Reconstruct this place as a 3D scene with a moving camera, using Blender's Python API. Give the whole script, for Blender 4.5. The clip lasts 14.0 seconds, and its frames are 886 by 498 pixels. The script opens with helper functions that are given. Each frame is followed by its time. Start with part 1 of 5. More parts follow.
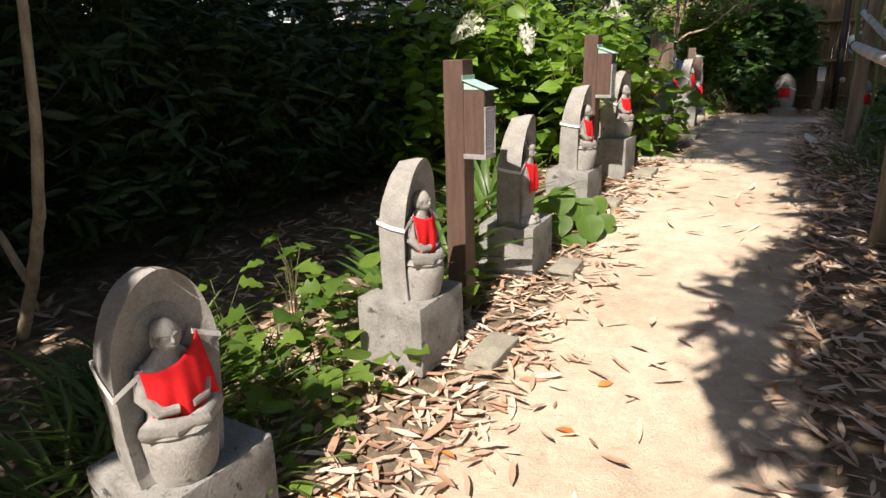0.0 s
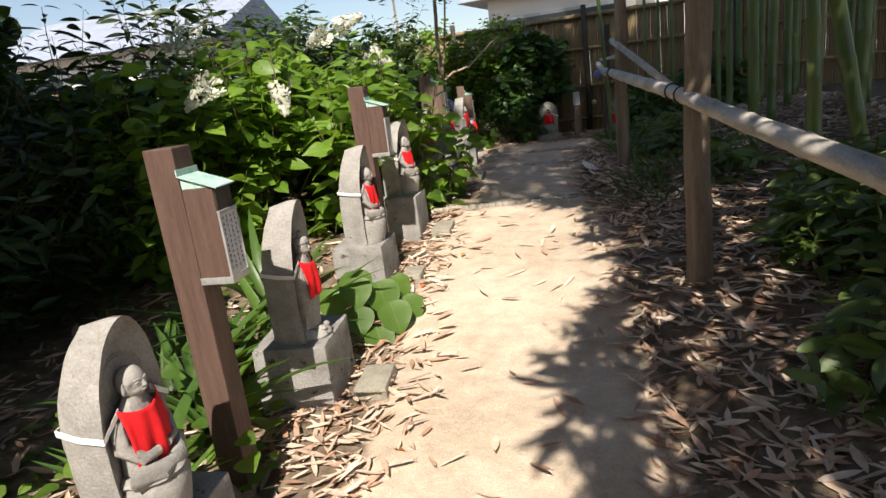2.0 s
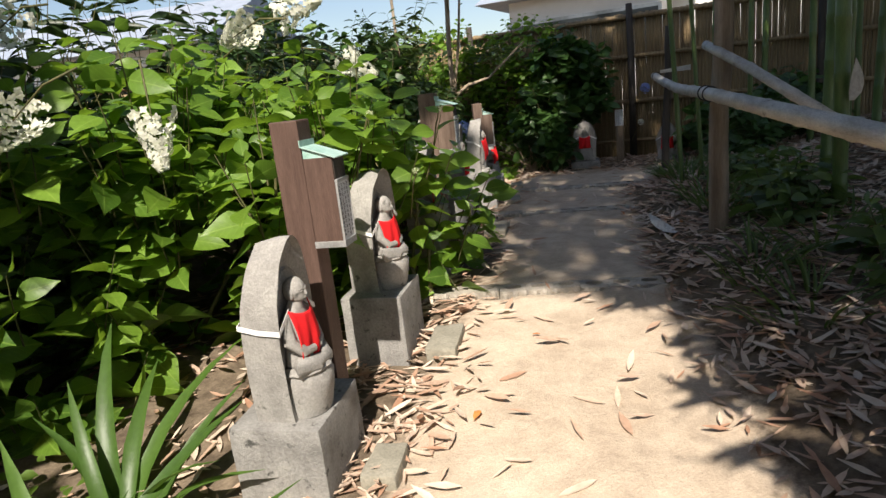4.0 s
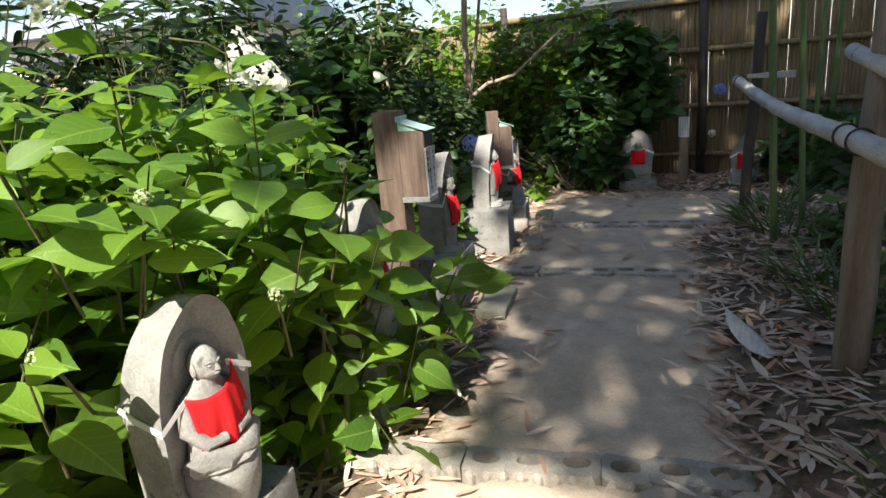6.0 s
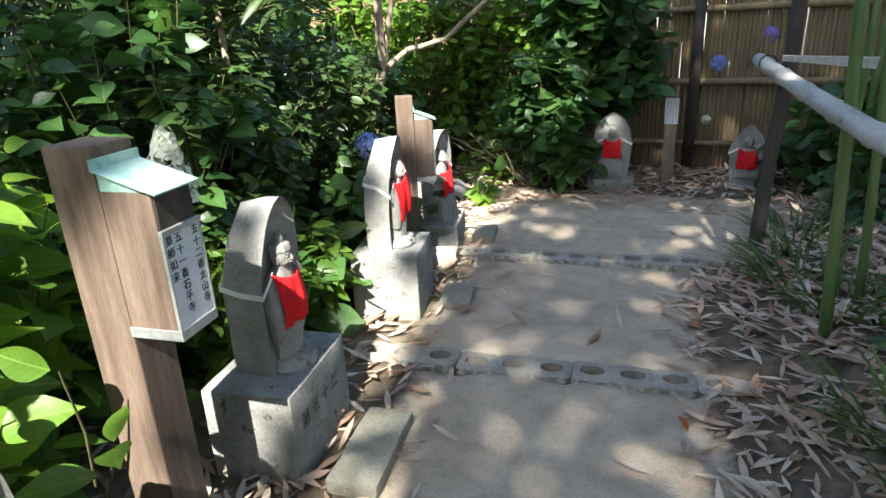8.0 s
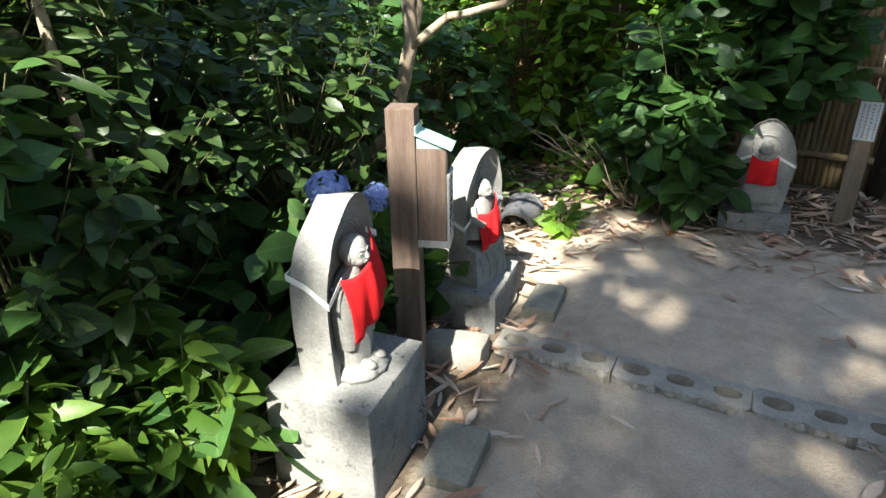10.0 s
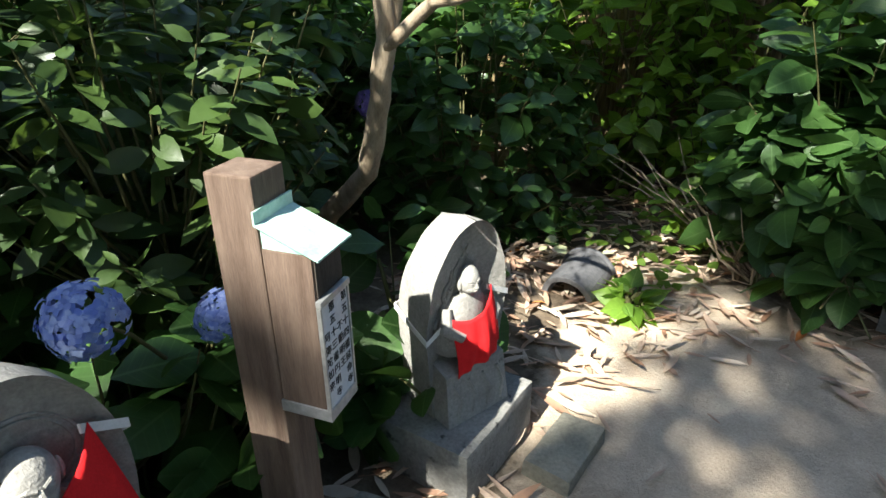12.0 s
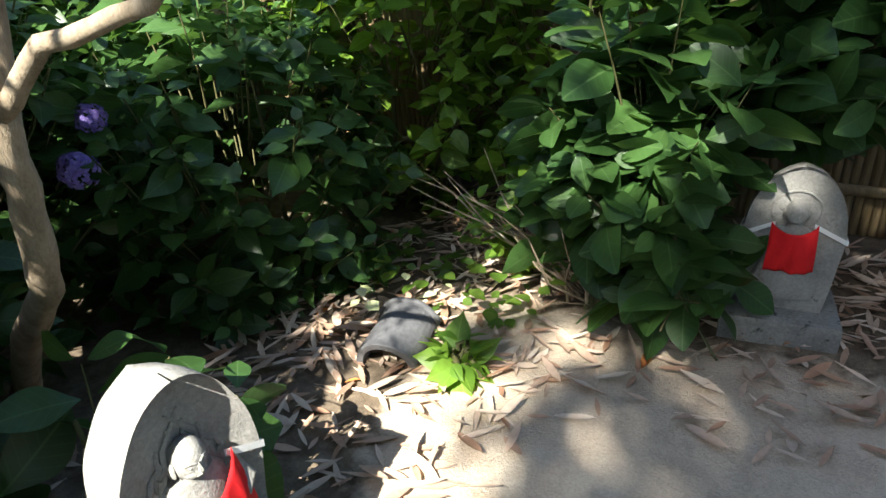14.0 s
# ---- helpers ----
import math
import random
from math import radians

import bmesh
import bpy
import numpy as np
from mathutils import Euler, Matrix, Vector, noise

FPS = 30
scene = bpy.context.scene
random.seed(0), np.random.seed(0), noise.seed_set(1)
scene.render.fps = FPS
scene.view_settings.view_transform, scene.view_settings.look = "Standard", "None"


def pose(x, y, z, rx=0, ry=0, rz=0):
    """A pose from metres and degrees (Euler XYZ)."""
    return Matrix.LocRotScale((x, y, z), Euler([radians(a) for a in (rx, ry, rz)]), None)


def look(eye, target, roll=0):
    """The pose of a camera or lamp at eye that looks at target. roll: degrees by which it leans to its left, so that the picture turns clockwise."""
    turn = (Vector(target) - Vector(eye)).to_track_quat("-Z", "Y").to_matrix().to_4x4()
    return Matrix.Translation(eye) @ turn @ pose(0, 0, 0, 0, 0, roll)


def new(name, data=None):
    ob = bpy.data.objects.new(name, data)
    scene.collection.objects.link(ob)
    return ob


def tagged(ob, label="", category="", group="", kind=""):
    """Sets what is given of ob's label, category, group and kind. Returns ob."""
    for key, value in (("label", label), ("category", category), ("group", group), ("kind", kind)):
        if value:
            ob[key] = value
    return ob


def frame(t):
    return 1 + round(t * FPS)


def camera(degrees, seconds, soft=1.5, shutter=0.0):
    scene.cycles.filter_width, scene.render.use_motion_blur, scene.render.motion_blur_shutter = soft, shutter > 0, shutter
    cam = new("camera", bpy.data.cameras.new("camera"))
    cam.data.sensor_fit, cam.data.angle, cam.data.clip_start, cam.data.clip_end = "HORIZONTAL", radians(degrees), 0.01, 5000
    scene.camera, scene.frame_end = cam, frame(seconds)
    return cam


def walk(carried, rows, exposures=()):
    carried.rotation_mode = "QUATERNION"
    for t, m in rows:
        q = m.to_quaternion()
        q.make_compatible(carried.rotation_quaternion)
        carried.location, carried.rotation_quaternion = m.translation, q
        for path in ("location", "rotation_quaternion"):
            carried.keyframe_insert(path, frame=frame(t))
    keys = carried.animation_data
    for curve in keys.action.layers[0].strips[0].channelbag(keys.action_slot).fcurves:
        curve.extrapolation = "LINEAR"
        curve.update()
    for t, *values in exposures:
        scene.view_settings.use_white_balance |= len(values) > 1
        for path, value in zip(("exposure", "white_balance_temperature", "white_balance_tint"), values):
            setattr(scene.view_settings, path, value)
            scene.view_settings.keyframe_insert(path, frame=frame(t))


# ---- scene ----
cam = camera(71.3, 14.0)
PATH = [
    (0, (1.673, -0.127, 0.824), (0.462, 1.351, 0.231), -1.6),
    (0.5, (1.65, -0.032, 0.824), (0.631, 1.614, 0.323), -3.0),
    (1, (1.618, 0.13, 0.857), (0.579, 1.775, 0.391), -4.0),
    (1.5, (1.535, 0.311, 0.859), (0.625, 2.021, 0.363), -5.7),
    (2, (1.385, 0.553, 0.889), (0.704, 2.363, 0.379), -7.1),
    (2.5, (1.305, 0.887, 0.916), (0.683, 2.72, 0.414), -7.7),
    (3, (1.187, 1.265, 0.944), (0.468, 3.069, 0.467), -6.0),
    (3.2, (1.111, 1.445, 0.952), (0.405, 3.259, 0.493), -6.1),
    (5.3, (0.826, 3.055, 1.021), (0.015, 4.8, 0.476), -5.9),
    (5.5, (0.827, 3.184, 1.062), (-0.005, 4.921, 0.52), -5.5),
    (6, (0.763, 3.511, 1.077), (-0.105, 5.233, 0.548), -4.8),
    (6.5, (0.683, 3.828, 1.102), (-0.063, 5.585, 0.505), -2.6),
    (7, (0.658, 4.203, 1.12), (-0.095, 5.94, 0.476), -3.1),
    (7.5, (0.641, 4.543, 1.134), (-0.176, 6.245, 0.476), -3.5),
    (8, (0.508, 4.878, 1.14), (-0.251, 6.597, 0.453), -2.8),
    (8.2, (0.538, 4.901, 1.173), (-0.231, 6.601, 0.453), -2.3),
    (10.3, (0.24, 6.294, 1.169), (-0.875, 7.73, 0.336), -1.0),
    (10.5, (0.243, 6.389, 1.173), (-0.922, 7.786, 0.34), -0.8),
    (11, (0.185, 6.599, 1.166), (-1.042, 7.924, 0.307), 0.1),
    (11.5, (0.091, 6.805, 1.155), (-1.183, 8.077, 0.284), -0.0),
    (12, (0.045, 6.996, 1.107), (-1.286, 8.216, 0.247), -0.6),
    (12.5, (0.001, 7.22, 1.1), (-1.416, 8.357, 0.264), 0.1),
    (13, (-0.079, 7.302, 1.087), (-1.336, 8.607, 0.24), 0.0),
    (13.5, (-0.133, 7.347, 1.086), (-1.269, 8.735, 0.201), -1.9),
    (14, (-0.098, 7.473, 1.102), (-1.076, 8.976, 0.216), -4.3),
]
walk(cam, [(t, look(eye, target, roll)) for t, eye, target, roll in PATH], exposures=[(0, 0.85, 6900, 15), (1.5, 0.82, 6850, 14), (3.2, 0.72, 6800, 13), (5.3, 0.78, 6700, 12), (6.0, 1.22, 6550, 9), (6.6, 1.75, 6550, 8), (7.4, 2.1, 6450, 6), (8.2, 2.1, 6300, 5), (10.3, 1.9, 6350, 5), (11.5, 1.75, 6350, 5), (14, 1.95, 6400, 6)])

# ---- sky and sun ----
SUN_DIR = Vector((0.13, -0.66, 0.74)).normalized()      # towards the sun
world = bpy.data.worlds.new("sky")
scene.world = world
world.use_nodes = True
wn = world.node_tree.nodes
sky = wn.new("ShaderNodeTexSky")
sky.sky_type = 'NISHITA'
sky.sun_disc = False
sky.sun_elevation = math.asin(SUN_DIR.z)
sky.sun_rotation = math.atan2(SUN_DIR.x, SUN_DIR.y)
wn["Background"].inputs["Strength"].default_value = 0.085
world.node_tree.links.new(sky.outputs[0], wn["Background"].inputs["Color"])
sun_data = bpy.data.lights.new("sun", 'SUN')
sun_data.energy, sun_data.angle, sun_data.color = 5.0, radians(0.53), (1.0, 0.94, 0.85)
sun = new("sun", sun_data)
sun.matrix_world = look((0, 0, 20), Vector((0, 0, 20)) - SUN_DIR)


# ---- materials ----
def material(name, rough=0.8, metal=0.0, spec=0.4):
    m = bpy.data.materials.new(name)
    m.use_nodes = True
    b = m.node_tree.nodes["Principled BSDF"]
    b.inputs["Roughness"].default_value = rough
    b.inputs["Metallic"].default_value = metal
    b.inputs["Specular IOR Level"].default_value = spec
    return m, m.node_tree.nodes, m.node_tree.links, b


def noise_tex(nodes, links, scale, detail=6.0, rough=0.6, coords="Object", stretch=None):
    tc = nodes.new("ShaderNodeTexCoord")
    n = nodes.new("ShaderNodeTexNoise")
    n.inputs["Scale"].default_value, n.inputs["Detail"].default_value, n.inputs["Roughness"].default_value = scale, detail, rough
    if stretch:
        mp = nodes.new("ShaderNodeMapping")
        mp.inputs["Scale"].default_value = stretch
        links.new(tc.outputs[coords], mp.inputs[0])
        links.new(mp.outputs[0], n.inputs["Vector"])
    else:
        links.new(tc.outputs[coords], n.inputs["Vector"])
    return n.outputs["Fac"]


def ramp(nodes, links, fac, stops):
    r = nodes.new("ShaderNodeValToRGB")
    e = r.color_ramp.elements
    while len(e) < len(stops):
        e.new(0.5)
    for el, (p, c) in zip(e, stops):
        el.position, el.color = p, (*c, 1)
    links.new(fac, r.inputs[0])
    return r.outputs[0]


def mix(nodes, links, fac, a, b, mode='MIX'):
    n = nodes.new("ShaderNodeMix")
    n.data_type, n.blend_type = 'RGBA', mode
    for sock, v in ((n.inputs[0], fac), (n.inputs[6], a), (n.inputs[7], b)):
        if isinstance(v, (int, float)):
            sock.default_value = v
        elif isinstance(v, tuple):
            sock.default_value = (*v, 1)
        else:
            links.new(v, sock)
    return n.outputs[2]


def bump(nodes, links, bsdf, height, strength, distance=0.01):
    n = nodes.new("ShaderNodeBump")
    n.inputs["Strength"].default_value, n.inputs["Distance"].default_value = strength, distance
    links.new(height, n.inputs["Height"])
    links.new(n.outputs[0], bsdf.inputs["Normal"])


def surface(name, stops, scale, rough=0.85, fine=60.0, bump_by=0.4, stretch=None, stain=None, metal=0.0, spec=0.3):
    """A two-scale noisy surface: broad patches, fine grain, relief."""
    m, nodes, links, b = material(name, rough, metal, spec)
    broad = noise_tex(nodes, links, scale, 5, 0.6, stretch=stretch)
    grain = noise_tex(nodes, links, fine, 4, 0.7, stretch=stretch)
    col = ramp(nodes, links, broad, stops)
    col = mix(nodes, links, 0.55, col, ramp(nodes, links, grain, [(0.3, (0.35, 0.35, 0.35)), (0.7, (0.75, 0.75, 0.75))]), 'OVERLAY')
    if stain:
        sp = noise_tex(nodes, links, stain[1], 5, 0.65)
        mask = ramp(nodes, links, sp, [(stain[2], (0, 0, 0)), (stain[2] + 0.07, (1, 1, 1))])
        col = mix(nodes, links, mask, col, stain[0])
    links.new(col, b.inputs["Base Color"])
    bump(nodes, links, b, grain, bump_by, 0.006)
    return m


def leaf_material(name, dark, light, back=None, rough=0.42, glow=0.35, veins=False):
    """Foliage: colour varies from leaf to leaf; light passes through."""
    m, nodes, links, b = material(name, rough, 0.0, 0.45)
    geo, info = nodes.new("ShaderNodeNewGeometry"), nodes.new("ShaderNodeObjectInfo")
    add = nodes.new("ShaderNodeMath")
    add.operation = 'ADD'
    links.new(geo.outputs["Random Per Island"], add.inputs[0])
    links.new(info.outputs["Random"], add.inputs[1])
    fr = nodes.new("ShaderNodeMath")
    fr.operation = 'FRACT'
    links.new(add.outputs[0], fr.inputs[0])
    col = ramp(nodes, links, fr.outputs[0], [(0.0, dark), (0.55, tuple((a + c) / 2 for a, c in zip(dark, light))), (1.0, light)])
    n = noise_tex(nodes, links, 45.0, 3, 0.6)
    col = mix(nodes, links, 0.35, col, ramp(nodes, links, n, [(0.3, (0.3, 0.3, 0.3)), (0.7, (0.7, 0.7, 0.7))]), 'OVERLAY')
    height_src = n
    if veins:
        uv = nodes.new("ShaderNodeUVMap")
        sp = nodes.new("ShaderNodeSeparateXYZ")
        links.new(uv.outputs[0], sp.inputs[0])

        def calc(op, a, c=None):
            q = nodes.new("ShaderNodeMath")
            q.operation = op
            for sock, v in zip(q.inputs, (a, c)):
                if v is None:
                    continue
                if isinstance(v, (int, float)):
                    sock.default_value = v
                else:
                    links.new(v, sock)
            return q.outputs[0]
        off = calc('ABSOLUTE', calc('SUBTRACT', sp.outputs[0], 0.5))
        wave = calc('SINE', calc('MULTIPLY', calc('SUBTRACT', sp.outputs[1], calc('MULTIPLY', off, 0.9)), 48.0))
        side = calc('GREATER_THAN', wave, 0.90)
        rib = calc('LESS_THAN', off, 0.012)
        vein = calc('MAXIMUM', calc('MULTIPLY', side, 0.35), rib)
        col = mix(nodes, links, calc('MULTIPLY', vein, 0.45), col, (light[0] * 1.5 + 0.03, light[1] * 1.35 + 0.03, light[2] * 1.6 + 0.02))
        height_src = calc('SUBTRACT', n, calc('MULTIPLY', vein, 0.8))
    links.new(col, b.inputs["Base Color"])
    tr = nodes.new("ShaderNodeBsdfTranslucent")
    bright = mix(nodes, links, 0.6, col, back or (light[0] * 1.6, light[1] * 1.5, light[2] * 0.8))
    links.new(bright, tr.inputs["Color"])
    ms = nodes.new("ShaderNodeMixShader")
    ms.inputs[0].default_value = glow
    links.new(b.outputs[0], ms.inputs[1])
    links.new(tr.outputs[0], ms.inputs[2])
    links.new(ms.outputs[0], nodes["Material Output"].inputs["Surface"])
    bump(nodes, links, b, height_src, 0.25, 0.004)
    return m


STONE = surface("grey granite", [(0.3, (0.20, 0.195, 0.18)), (0.5, (0.29, 0.28, 0.26)), (0.75, (0.37, 0.36, 0.33))], 9, fine=130, bump_by=0.5, stain=((0.10, 0.10, 0.09), 16, 0.63))
STONE_B = surface("weathered base stone", [(0.3, (0.17, 0.165, 0.155)), (0.5, (0.25, 0.245, 0.23)), (0.75, (0.33, 0.325, 0.30))], 7, fine=110, bump_by=0.7, stain=((0.07, 0.07, 0.065), 20, 0.6))
SLAB = surface("greenish slab stone", [(0.3, (0.20, 0.19, 0.15)), (0.7, (0.33, 0.31, 0.25))], 8, fine=90, bump_by=0.6)
CONCRETE = surface("old concrete block", [(0.3, (0.27, 0.245, 0.205)), (0.7, (0.42, 0.385, 0.325))], 12, fine=160, bump_by=0.8, stain=((0.16, 0.14, 0.11), 22, 0.66))
BROWN = surface("brown painted wood", [(0.3, (0.075, 0.045, 0.035)), (0.7, (0.12, 0.075, 0.058))], 5, rough=0.6, fine=60, bump_by=0.3, stretch=(9, 9, 0.8))
WORN = surface("bare weathered wood", [(0.3, (0.105, 0.070, 0.052)), (0.5, (0.15, 0.105, 0.08)), (0.70, (0.205, 0.15, 0.115))], 5, rough=0.75, fine=50, bump_by=0.5, stretch=(9, 9, 0.8))
COPPER = surface("green copper sheet", [(0.35, (0.30, 0.52, 0.44)), (0.6, (0.48, 0.68, 0.60)), (0.8, (0.62, 0.72, 0.66))], 12, rough=0.45, fine=80, bump_by=0.15, metal=0.15, spec=0.5)
TIN = surface("dull tin sheet", [(0.3, (0.42, 0.43, 0.42)), (0.7, (0.62, 0.62, 0.60))], 14, rough=0.4, fine=70, bump_by=0.1, metal=0.6)
PLATE = surface("white enamel plate", [(0.3, (0.66, 0.68, 0.70)), (0.7, (0.78, 0.79, 0.80))], 10, rough=0.4, fine=90, bump_by=0.05)
INK = surface("black ink", [(0.3, (0.02, 0.02, 0.02)), (0.7, (0.035, 0.035, 0.035))], 20, rough=0.5)
RED = surface("red cotton cloth", [(0.3, (0.60, 0.008, 0.012)), (0.7, (0.74, 0.018, 0.022))], 18, rough=0.85, fine=400, bump_by=0.25)
STRING = surface("white cotton tape", [(0.3, (0.70, 0.70, 0.68)), (0.7, (0.80, 0.80, 0.78))], 30, rough=0.9, fine=300, bump_by=0.2)
BAMBOO_OLD = surface("weathered grey bamboo", [(0.3, (0.24, 0.22, 0.19)), (0.5, (0.40, 0.37, 0.32)), (0.75, (0.52, 0.49, 0.43))], 3, rough=0.5, fine=40, bump_by=0.2, stretch=(6, 1, 6), stain=((0.13, 0.11, 0.09), 14, 0.62))
BAMBOO = surface("living bamboo culm", [(0.3, (0.045, 0.085, 0.022)), (0.5, (0.085, 0.14, 0.035)), (0.75, (0.13, 0.17, 0.06))], 3, rough=0.4, fine=40, bump_by=0.1, stretch=(5, 5, 0.6), spec=0.5)
LOG = surface("debarked log", [(0.3, (0.13, 0.095, 0.065)), (0.5, (0.20, 0.155, 0.11)), (0.75, (0.28, 0.225, 0.17))], 3, rough=0.75, fine=35, bump_by=0.5, stretch=(7, 7, 0.7))
LOG_DARK = surface("dark stained log", [(0.3, (0.035, 0.03, 0.025)), (0.7, (0.075, 0.062, 0.05))], 3, rough=0.7, fine=35, bump_by=0.5, stretch=(7, 7, 0.7))
FENCE_SLAT = surface("split bamboo slat", [(0.3, (0.14, 0.10, 0.052)), (0.5, (0.22, 0.16, 0.085)), (0.75, (0.31, 0.235, 0.135))], 4, rough=0.55, fine=40, bump_by=0.25, stretch=(8, 8, 0.6))
BARK = surface("pale smooth bark", [(0.3, (0.20, 0.15, 0.10)), (0.5, (0.34, 0.27, 0.19)), (0.75, (0.46, 0.38, 0.28))], 5, rough=0.8, fine=45, bump_by=0.6, stretch=(6, 6, 1.2))
TWIG = surface("green brown stems", [(0.3, (0.06, 0.065, 0.025)), (0.7, (0.13, 0.12, 0.05))], 12, rough=0.7)
TILE = surface("grey roof tile", [(0.3, (0.07, 0.07, 0.075)), (0.7, (0.15, 0.15, 0.155))], 9, rough=0.55, fine=90)
PLASTER = surface("white house wall", [(0.3, (0.74, 0.74, 0.72)), (0.7, (0.82, 0.82, 0.80))], 2, rough=0.85)
ROOF = surface("blue grey roofing", [(0.3, (0.22, 0.26, 0.32)), (0.7, (0.30, 0.34, 0.40))], 3, rough=0.6)
GLASS_DARK, _gn, _gl, _gb = material("dark window glass", 0.08, 0.0, 0.6)
_gb.inputs["Base Color"].default_value = (0.02, 0.025, 0.03, 1)

HYDRANGEA = leaf_material("hydrangea leaf", (0.055, 0.13, 0.016), (0.19, 0.33, 0.04), glow=0.42, veins=True)
DARKLEAF = leaf_material("glossy dark leaf", (0.024, 0.062, 0.016), (0.07, 0.15, 0.038), rough=0.36, glow=0.34, veins=True)
SASA = leaf_material("bamboo grass leaf", (0.02, 0.045, 0.012), (0.07, 0.12, 0.03), glow=0.3)
# darker copy of the leaf above, with the hedge's shade put into its colour
HEDGE_SHADE_LEAF = leaf_material("evergreen leaf darkened as shade", (0.012, 0.030, 0.008), (0.042, 0.078, 0.02), glow=0.25)
STRAP = leaf_material("lily strap leaf", (0.045, 0.10, 0.02), (0.10, 0.19, 0.035), glow=0.35)
IVY = leaf_material("ground cover leaf", (0.05, 0.11, 0.016), (0.15, 0.25, 0.04), glow=0.38)
BUTTERBUR = leaf_material("large round leaf", (0.06, 0.13, 0.018), (0.12, 0.22, 0.035), glow=0.4, veins=True)
GRASS = leaf_material("grass blade", (0.055, 0.10, 0.025), (0.14, 0.21, 0.055), glow=0.35)
LITTER = leaf_material("dry bamboo leaf", (0.36, 0.20, 0.125), (0.70, 0.59, 0.47), back=(0.5, 0.36, 0.22), rough=0.75, glow=0.12)
ORANGE = leaf_material("fallen orange leaf", (0.40, 0.13, 0.04), (0.62, 0.25, 0.07), rough=0.7, glow=0.15)
PALE = leaf_material("pale variegated leaf", (0.42, 0.48, 0.22), (0.66, 0.68, 0.45), back=(0.6, 0.62, 0.35), rough=0.6, glow=0.3)
# dark colour stands for shade in cut strokes; the letters are not sunk
CUT_SHADE = surface("engraving coloured as shade", [(0.3, (0.05, 0.048, 0.045)), (0.7, (0.085, 0.08, 0.075))], 30, rough=0.95)
BRACT = surface("pale dry sheath", [(0.3, (0.42, 0.38, 0.33)), (0.7, (0.66, 0.62, 0.55))], 8, rough=0.7, stretch=(8, 1, 8))
PETAL_W = leaf_material("white floret", (0.62, 0.64, 0.50), (0.80, 0.80, 0.72), back=(0.7, 0.72, 0.55), rough=0.7, glow=0.3)
BUD = leaf_material("greenish flower bud", (0.30, 0.40, 0.16), (0.62, 0.66, 0.42), back=(0.5, 0.6, 0.3), rough=0.7, glow=0.3)
PETAL_B = leaf_material("blue floret", (0.16, 0.24, 0.62), (0.42, 0.52, 0.80), back=(0.3, 0.4, 0.8), rough=0.7, glow=0.3)
PETAL_P = leaf_material("violet floret", (0.22, 0.15, 0.55), (0.40, 0.30, 0.70), back=(0.4, 0.25, 0.7), rough=0.7, glow=0.3)


def ground_material():
    m, nodes, links, b = material("sandy path and leaf mould", 0.95, 0.0, 0.15)
    at = nodes.new("ShaderNodeAttribute")
    at.attribute_name = "path"
    broad = noise_tex(nodes, links, 1.6, 6, 0.62)
    mid = noise_tex(nodes, links, 11, 6, 0.7)
    grain = noise_tex(nodes, links, 140, 3, 0.8)
    sand = ramp(nodes, links, broad, [(0.3, (0.42, 0.34, 0.255)), (0.55, (0.52, 0.43, 0.33)), (0.75, (0.60, 0.51, 0.40))])
    sand = mix(nodes, links, 0.5, sand, ramp(nodes, links, mid, [(0.35, (0.36, 0.35, 0.34)), (0.62, (0.6, 0.6, 0.6))]), 'OVERLAY')
    soil = ramp(nodes, links, mid, [(0.3, (0.07, 0.052, 0.036)), (0.5, (0.155, 0.12, 0.085)), (0.75, (0.29, 0.23, 0.165))])
    edge = nodes.new("ShaderNodeMath")
    edge.operation = 'MULTIPLY_ADD'
    links.new(mid, edge.inputs[0])
    edge.inputs[1].default_value = 0.7
    links.new(at.outputs["Fac"], edge.inputs[2])
    mask = ramp(nodes, links, edge.outputs[0], [(0.68, (0, 0, 0)), (0.95, (1, 1, 1))])
    col = mix(nodes, links, mask, soil, sand)
    col = mix(nodes, links, 0.4, col, ramp(nodes, links, grain, [(0.3, (0.3, 0.3, 0.3)), (0.7, (0.7, 0.7, 0.7))]), 'OVERLAY')
    links.new(col, b.inputs["Base Color"])
    tot = nodes.new("ShaderNodeMath")
    tot.operation = 'MULTIPLY_ADD'
    links.new(mid, tot.inputs[0])
    tot.inputs[1].default_value = 2.5
    links.new(grain, tot.inputs[2])
    bump(nodes, links, b, tot.outputs[0], 0.55, 0.008)
    return m


GROUND = ground_material()


